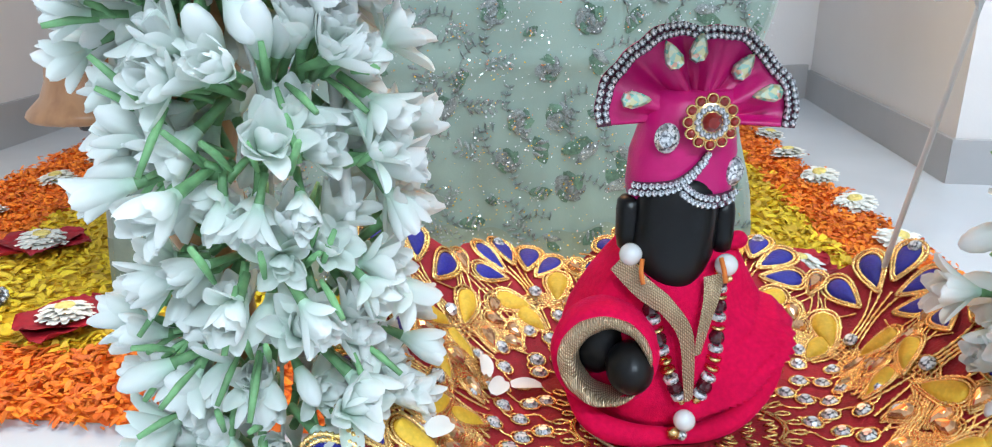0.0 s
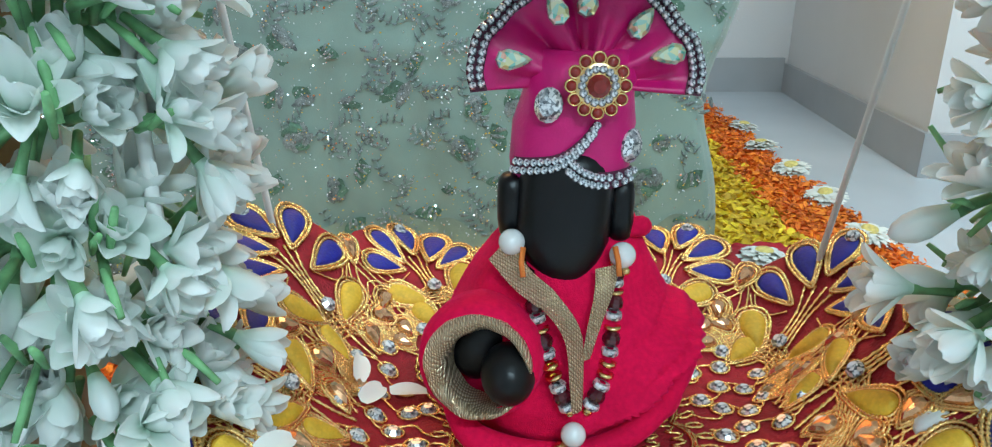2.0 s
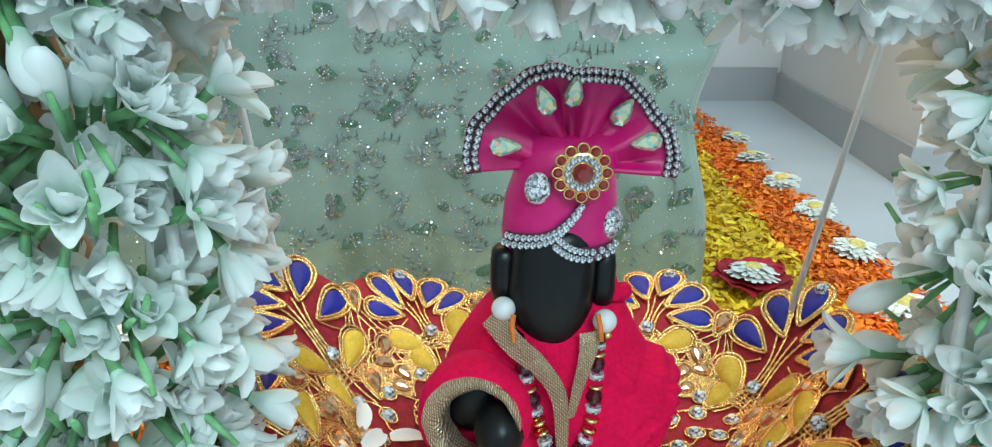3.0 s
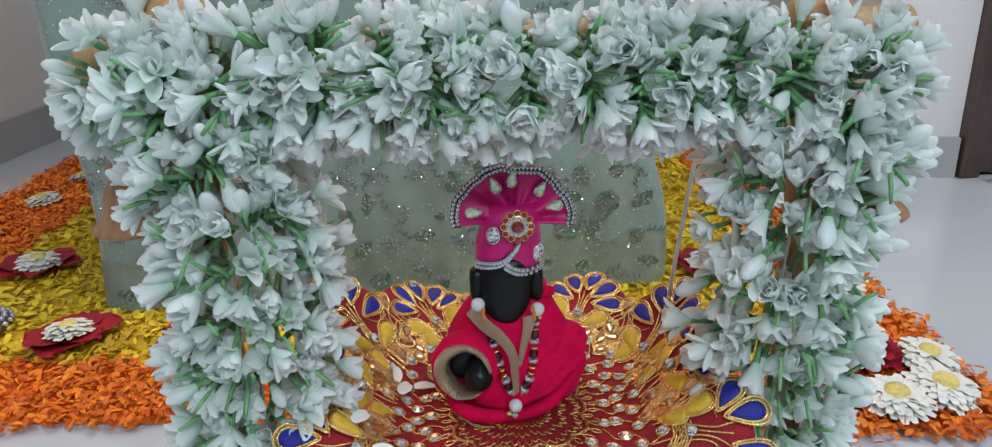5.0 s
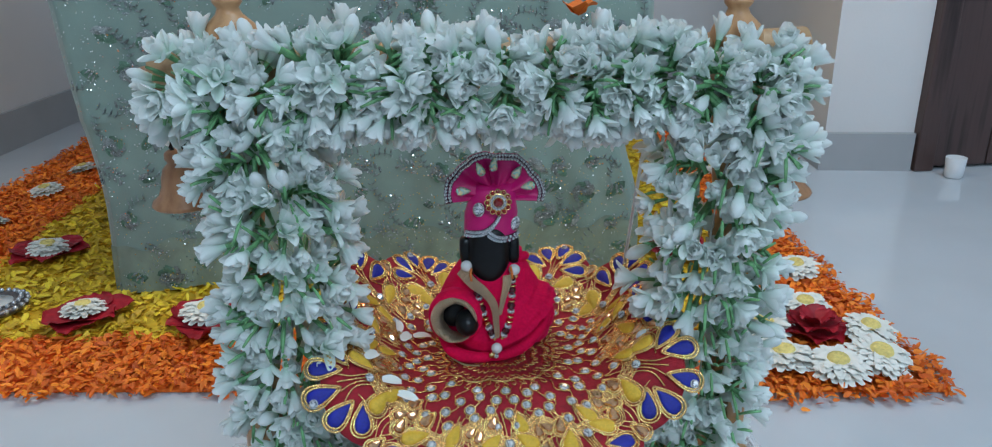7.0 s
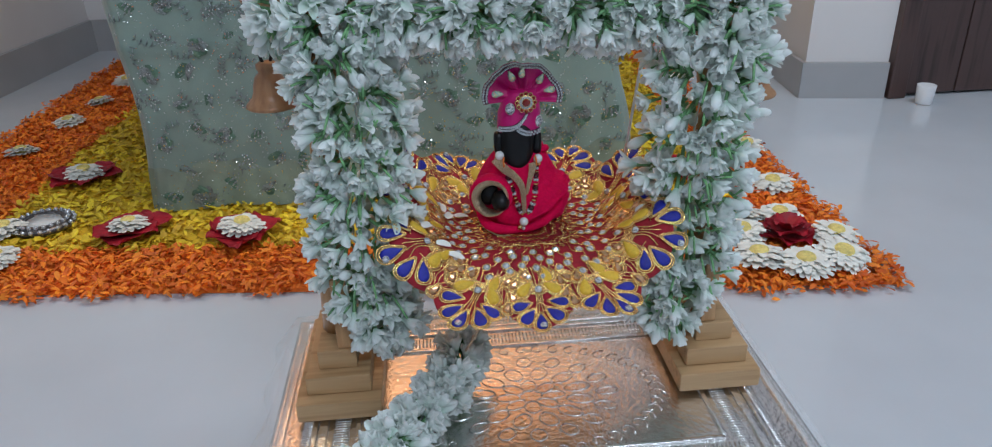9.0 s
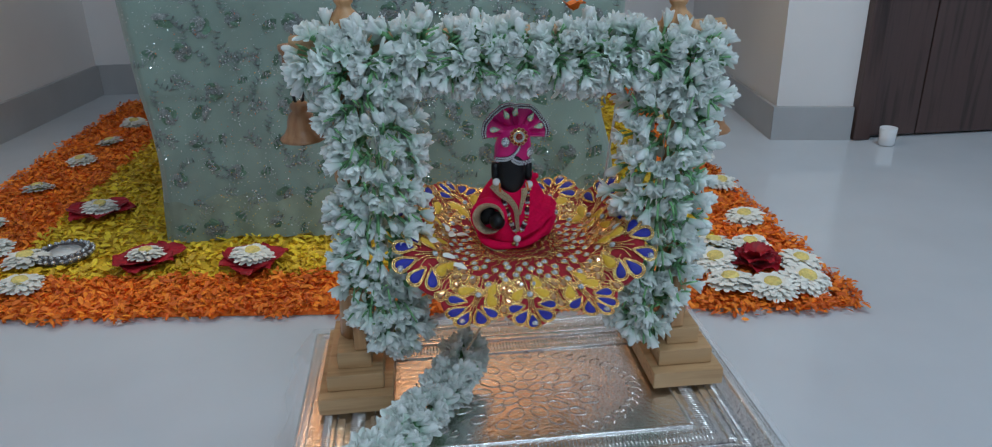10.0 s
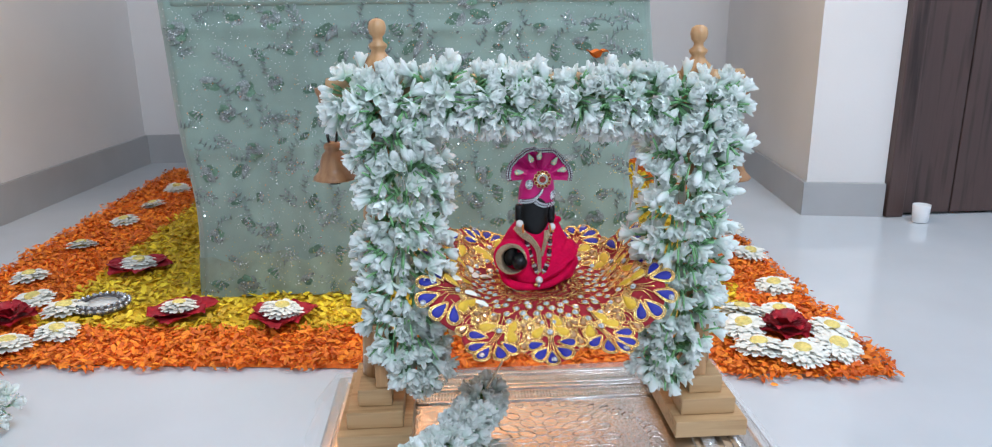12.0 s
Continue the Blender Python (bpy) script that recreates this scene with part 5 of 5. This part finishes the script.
def turban():
    t = thing("turban", "magenta satin turban with a pleated fan, crystals and a jewelled brooch", "turban")
    band = loft([(0.3235, -0.0018, 0.0148, 0.0145, 0.0120), (0.3270, -0.0018, 0.0152, 0.0145, 0.0124), (0.3340, -0.0015, 0.0150, 0.0145, 0.0122), (0.3365, -0.0012, 0.0152, 0.0145, 0.0126), (0.3430, -0.0008, 0.0138, 0.0145, 0.0112), (0.3500, 0.0002, 0.0132, 0.0140, 0.0095), (0.3540, 0.0004, 0.0110, 0.0140, 0.0070)], 40, wobble=0.0012)
    part("turban_band", band, M_SATIN, t)
    # the fan: pleats run out from the brooch
    na, nr = 96, 12
    a0, a1 = -0.10, math.pi + 0.07

    def edge_radius(a):
        c = abs(math.cos(a))
        poly = 1 + 0.026 * math.cos(7.2 * (a - 0.2)) + 0.008 * math.sin(19 * a)
        return (0.0255 + 0.0035 * c * (1 if math.cos(a) < 0 else 0.55)) * poly

    def fan_point(q, a, off=0.0):
        r = edge_radius(a) * q
        pleat = 0.0068 * math.sin(8 * (a - a0) + 0.6 * math.sin(3 * a)) * q * (1.12 - q) + 0.0008 * math.sin(21 * a + 1)* (1 - q)
        return FC + Vector((r * math.cos(a), 0.0035 + pleat + 0.18 * r * math.sin(a) + off, r * math.sin(a)))

    bm = bmesh.new()
    rows = [[bm.verts.new(fan_point(0.08 + 0.92 * j / nr, a0 + (a1 - a0) * i / na)) for i in range(na + 1)] for j in range(nr + 1)]
    for a, b in zip(rows, rows[1:]):
        for i in range(na):
            bm.faces.new((a[i], b[i], b[i + 1], a[i + 1]))
    fan = part("fan", bm, M_SATIN, t)
    so = fan.modifiers.new("thickness", "SOLIDIFY")
    so.thickness, so.offset = 0.0009, 0
    # dark ribbon with two rows of crystals round the fan's edge
    bm = bmesh.new()
    rows = [[bm.verts.new(fan_point(q, a0 + (a1 - a0) * i / na, -0.0011)) for i in range(na + 1)] for q in (0.86, 0.93, 1.005)]
    for a, b in zip(rows, rows[1:]):
        for i in range(na):
            bm.faces.new((a[i], b[i], b[i + 1], a[i + 1]))
    rib = part("edge_ribbon", bm, M_DARKBAND, t, "dark ribbon set with crystals")
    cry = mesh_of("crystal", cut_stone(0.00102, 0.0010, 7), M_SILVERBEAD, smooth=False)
    n = 46
    for q in (0.895, 0.972):
        for i in range(n):
            a = a0 + (a1 - a0) * (i + 0.5 + (0.2 if q > 0.9 else 0)) / (n + 0.5)
            again("crystal", cry, rib, frame_on(fan_point(q, a, -0.0016), (0, -1, 0.15), (1, 0, 0)))
    # the turban's lower edge and the S-shaped row across it
    low = spline([(-0.0163, 0, 0.3265), (-0.0115, 0, 0.3275), (-0.0060, 0, 0.3290), (-0.0015, 0, 0.3325), (0.0020, 0, 0.3370)], 15)
    right = spline([(-0.0035, 0, 0.3280), (0.0000, 0, 0.3255), (0.0050, 0, 0.3242), (0.0125, 0, 0.3245)], 11)
    for line in (low, right):
        pts, wid = [], []
        for p in line:
            pts.append((p.x, band_front(p.x) - 0.0010, p.z))
            wid.append((0.0, 0.0, 0.0022))
        rb = part("trim_ribbon", ribbon(pts, wid, (0, -1, 0)), M_DARKBAND, t, "dark ribbon set with crystals")
        for i, p in enumerate(line):
            for dz in (-0.0010, 0.0010):
                again("crystal", cry, rb, frame_on((p.x + dz * 0.4, band_front(p.x) - 0.0016, p.z + dz), (0.35 * p.x / 0.0155, -1, 0), (1, 0, 0)))
    # opal drops on the fan
    drop = mesh_of("opal_drop", pad(0.0088, 0.0062, 0.0020, 10, 0.9), M_OPAL, smooth=False)
    for x, z, turn in ((-0.0168, 0.3522, 180), (-0.0072, 0.3638, -65), (0.0008, 0.3655, -100), (0.0138, 0.3602, -125), (0.0192, 0.3533, 10)):
        a = math.atan2(z - FC.z, x - FC.x)
        r = math.hypot(x - FC.x, z - FC.z)
        y = fan_point(r / edge_radius(a), a).y - 0.0016
        again("opal_drop", drop, t, frame_on((x, y, z), (0, -1, 0.15), (math.cos(radians(turn)), 0, math.sin(radians(turn)))))
    oval = mesh_of("oval_crystal", cut_stone(0.0034, 0.0022, 14, 1.25), M_SILVERBEAD, smooth=False)
    again("oval_crystal", oval, t, frame_on((-0.0088, band_front(-0.0088) - 0.0010, 0.3425), (-0.35, -1, 0), (0.15, 0, 1)))
    again("oval_crystal", oval, t, frame_on((0.0116, band_front(0.0116) - 0.0010, 0.3318), (0.8, -1, 0), (0.2, 0, 1)))
    # brooch
    br = part("brooch", lathe([(0, 0.0), (0.0050, 0.0), (0.0056, 0.0008), (0.0050, 0.0014), (0.0, 0.0014)], 28), M_GOLD, t, "gold flower brooch with red stones", m=frame_on((0.0018, -0.0005, 0.3475), (0, -1, 0.05), (1, 0, 0)))
    garnet = mesh_of("red_stone", lathe([(0.0012, 0.0006), (0.0011, 0.0013), (0.0006, 0.0017), (0, 0.0018)], 10), M_RUBY)
    cup_ring = mesh_of("gold_setting", lathe([(0.0016, 0), (0.0016, 0.0012), (0.00125, 0.0013), (0.0012, 0.0004)], 12), M_GOLD)
    for i in range(12):
        a = 2 * math.pi * i / 12
        m = pose(0.0061 * math.cos(a), 0.0061 * math.sin(a), 0.0)
        again("red_stone", garnet, br, m)
        again("gold_setting", cup_ring, br, m)
    for i in range(14):
        a = 2 * math.pi * i / 14
        again("crystal", cry, br, pose(0.0038 * math.cos(a), 0.0038 * math.sin(a), 0.0013))
    part("centre_stone", cut_stone(0.0027, 0.0022, 10), M_RUBY, br, "red cut stone", smooth=False, m=pose(0, 0, 0.0012))


turban()

# ---- garlands of jasmine ----


def jasmine_mesh(seed, spread):
    """One flower on its green tube: two whorls of broad, cupped, round-tipped petals, opening along z."""
    rnd = random.Random(seed)
    bm = lathe([(0.0, 0.0), (0.0011, 0.0), (0.0012, 0.005), (0.0015, 0.009), (0.0020, 0.0108)], 7)
    for f in bm.faces:
        f.material_index = 1 if f.calc_center_median().z < 0.0095 else 0
    shape = (0.36, 0.62, 0.84, 0.97, 1.0, 0.95, 0.78, 0.30)
    for whorl, (n, L, lean) in enumerate(((6, 0.0124, spread), (4, 0.0118, spread * 0.55), (2, 0.0105, spread * 0.2))):
        for i in range(n):
            a = 2 * math.pi * (i + 0.5 * whorl + rnd.uniform(-0.2, 0.2)) / n
            d = Vector((math.cos(a), math.sin(a), 0))
            s = Vector((-d.y, d.x, 0))
            Lp = L * rnd.uniform(0.85, 1.1)
            th = lean * rnd.uniform(0.6, 1.3)
            W = 0.0061 * rnd.uniform(0.82, 1.12)
            curl = rnd.uniform(-0.85, 0.15)
            side = rnd.uniform(-0.14, 0.14)
            c = d * 0.0014 + Vector((0, 0, 0.0098))
            prev = None
            rows = 7
            for q in range(rows + 1):
                f = q / rows
                ang = th * (1.15 + 0.1 * f) + curl * f * f
                if q:
                    c = c + (d * math.sin(ang) + Vector((0, 0, math.cos(ang))) + s * side * f).normalized() * Lp / rows
                w = 0.5 * W * shape[q]
                inward = (Vector((0, 0, math.sin(ang))) - d * math.cos(ang)) * w * 0.75
                row = [bm.verts.new(c - s * w + inward), bm.verts.new(c - s * w * 0.55 + inward * 0.26), bm.verts.new(c - inward * 0.02), bm.verts.new(c + s * w * 0.55 + inward * 0.26), bm.verts.new(c + s * w + inward)]
                if prev:
                    for k in range(4):
                        bm.faces.new((prev[k], prev[k + 1], row[k + 1], row[k]))
                prev = row
    return mesh_of("flower", bm, M_JASMINE, M_STEM)


def bud_mesh(seed):
    bm = lathe([(0, 0), (0.0012, 0), (0.0013, 0.006), (0.0018, 0.009), (0.0027, 0.0125), (0.0034, 0.0155), (0.0033, 0.0185), (0.0022, 0.0213), (0.0008, 0.0226), (0, 0.0228)], 12)
    for f in bm.faces:
        f.material_index = 1 if f.calc_center_median().z < 0.009 else 0
    for v in bm.verts:
        a = math.atan2(v.co.y, v.co.x)
        k = 1 + 0.07 * math.cos(3 * a + v.co.z * 160)
        v.co.x *= k
        v.co.y *= k
    return mesh_of("bud", bm, M_JASMINE, M_STEM)


FLOWERS = [jasmine_mesh(s, sp) for s, sp in enumerate((0.34, 0.42, 0.50, 0.60, 0.74, 0.90, 0.46, 0.56, 0.66))]
BUD = bud_mesh(1)


def garland(name, label, line, knot, per, core, size, seed, flat=None):
    """Flowers tied in bundles to a string: green tubes meet at each knot, white heads spread from it."""
    t = thing(name, label, "garland", "jasmine garlands")
    rnd = random.Random(seed)
    part("string", tube(line, 0.0006, 6), M_THREAD, t, "white string")
    pts = [Vector(p) for p in line]
    dist = [0.0]
    for a, b in zip(pts, pts[1:]):
        dist.append(dist[-1] + (b - a).length)
    n = max(1, round(dist[-1] / knot))
    stalks = bmesh.new()
    for i in range(n):
        s = (i + 0.5 + rnd.uniform(-0.12, 0.12)) * dist[-1] / n
        k = max(j for j in range(len(dist) - 1) if dist[j] <= s)
        u = (s - dist[k]) / max(1e-6, dist[k + 1] - dist[k])
        p = pts[k].lerp(pts[k + 1], u)
        axis = (pts[k + 1] - pts[k]).normalized()
        e1 = axis.cross(Vector((0, 1, 0.01))).normalized()
        e2 = axis.cross(e1)
        fill = core(s / dist[-1])
        turn = rnd.uniform(0, 6.28)
        for j in range(per):
            a = turn + 2 * math.pi * (j * 0.382 + rnd.uniform(-0.04, 0.04))
            out = e1 * math.cos(a) + e2 * math.sin(a)
            if out.y > 0.5 and rnd.random() < 0.6:
                continue
            lay = (j % 5) / 4
            along = rnd.choice((-1, 1)) * rnd.uniform(0.25, 1.25) if lay < 0.8 else rnd.uniform(-0.9, 0.9)
            d = (Vector((out.x, out.y * 0.55, out.z)) * rnd.uniform(0.75, 1.2) + axis * along + Vector((rnd.uniform(-0.45, 0.45), -0.06, rnd.uniform(-0.6, 0.2)))).normalized()
            b = p + Vector((out.x, out.y * 0.72, out.z)) * fill * (0.35 + 0.65 * lay) + axis * rnd.uniform(-0.12, 0.12) * knot
            if flat:
                d = (d + Vector((0, -0.15, 0.75))).normalized()
            if flat and b.z < flat:
                b.z = flat + 0.002
                d.z = abs(d.z)
            spin = Vector((rnd.uniform(-1, 1), rnd.uniform(-1, 1), rnd.uniform(-1, 1)))
            bud = rnd.random() < 0.12
            again("bud" if bud else "flower", BUD if bud else rnd.choice(FLOWERS), t, frame_on(b, d, spin, size * rnd.uniform(0.8, 1.15)))
        for j in range(int(per * 0.55)):
            a = rnd.uniform(0, 6.28)
            out = e1 * math.cos(a) + e2 * math.sin(a)
            b = p + out * (fill * rnd.uniform(0.6, 1.1) + 0.002)
            way = out * rnd.uniform(0.3, 1.0) + axis * rnd.uniform(-1.2, 1.2)
            if flat and b.z < flat + 0.002:
                continue
            q = rnd.uniform(0.008, 0.015)
            tube([b, b + way * q * 0.5, b + way * q + Vector((0, 0, -0.001))], [0.0006, 0.0010, 0.0007], 6, bm=stalks)
    tagged(part("stalks", stalks, M_STEM, t, "green flower stalks"), kind="stuff")
    return t


TOP = spline([(-0.156, -0.006, 0.422), (-0.128, -0.018, 0.412), (-0.09, -0.014, 0.418), (-0.02, -0.014, 0.416), (0.05, -0.014, 0.414), (0.098, -0.014, 0.414), (0.128, -0.018, 0.406), (0.158, -0.006, 0.406)], 41)
LEFT = spline([(-0.124, -0.012, 0.392), (-0.113, -0.014, 0.36), (-0.114, -0.014, 0.30), (-0.118, -0.014, 0.24), (-0.111, -0.014, 0.20), (-0.095, -0.012, 0.178)], 41)
RIGHT = spline([(0.138, -0.010, 0.392), (0.123, -0.012, 0.36), (0.117, -0.013, 0.30), (0.119, -0.013, 0.24), (0.112, -0.014, 0.20), (0.101, -0.014, 0.172)], 41)


def thickness(full, tail=False):
    return lambda f: full * (1 - 0.6 * smooth01((f - 0.45) / 0.55)) if tail else full


for line, label, full, seed in ((TOP, "thick white jasmine garland wound along the swing's top beam", 0.014, 21), (LEFT, "thick white jasmine garland wound down a swing post", 0.0245, 31), (RIGHT, "thick white jasmine garland hanging round a swing post", 0.0280, 41)):
    for k in range(2):
        garland("garland", label, line[:21] if k == 0 else line[20:], 0.0200, 44, thickness(full, k == 1 and seed > 30), 1.0, seed + k)
garland("garland", "loose end of white jasmine garland lying on the silver stool", spline([(-0.048, 0.008, 0.146), (-0.058, -0.025, 0.142), (-0.078, -0.062, 0.141), (-0.103, -0.098, 0.141), (-0.128, -0.130, 0.141), (-0.142, -0.150, 0.141)], 30), 0.018, 22, thickness(0.0045), 1.0, 51, flat=PZ + 0.004)
garland("garland", "white jasmine garland lying on the floor beside the stool", spline([(-0.625, 0.255, 0.030), (-0.66, 0.19, 0.028), (-0.70, 0.10, 0.028), (-0.72, 0.0, 0.028)], 20), 0.022, 20, thickness(0.008), 1.2, 52, flat=0.003)

# fallen white petals on the cloth
bm = bmesh.new()
ray_petal(bm, (0, 0, 0.0006), 0, 0.0115, 0.006, 0.0012, 0.0, rows=5)
LOOSE = mesh_of("petal", bm, M_CHRYS)
for x, y, a in ((-0.060, 0.018, 100), (-0.058, 0.010, 60), (-0.051, 0.020, 20), (-0.066, -0.040, 10), (-0.058, -0.044, -10), (-0.075, -0.030, 50), (-0.024, 0.062, 5)):
    e = 0.001
    nrm = Vector((cloth_z(x - e, y) - cloth_z(x + e, y), cloth_z(x, y - e) - cloth_z(x, y + e), 2 * e))
    f = thing("fallen_petal", "single white jasmine petal fallen on the brocade cloth", "petal", "fallen petals", m=frame_on((x, y, cloth_z(x, y) + 0.0019), nrm, (math.cos(radians(a)), math.sin(radians(a)), 0)))
    again("petal", LOOSE, f, Matrix())

# the knotted thread end under the cloth
th = thing("hanging_thread", "knotted dark thread hanging under the seat cloth", "thread")
part("strand", tube(spline([(-0.030, -0.066, 0.238), (-0.036, -0.066, 0.218), (-0.044, -0.064, 0.201), (-0.050, -0.060, 0.188)], 12), 0.0009, 6), M_GOLDTRIM, th)
part("knot", ball(0.0018, segs=8), M_GOLDTRIM, th, m=pose(-0.044, -0.064, 0.201))

# an orange petal caught in the top garland
op = thing("orange_flower_bit", "crumpled orange flower petal caught in the garland", "petal", m=pose(0.044, -0.006, 0.446))
for k in range(3):
    bm = bmesh.new()
    ray_petal(bm, (0, 0, 0), k * 2.1, 0.009, 0.012, 0.005, 0.0, rows=5)
    part("petal", bm, M_ORANGE, op)
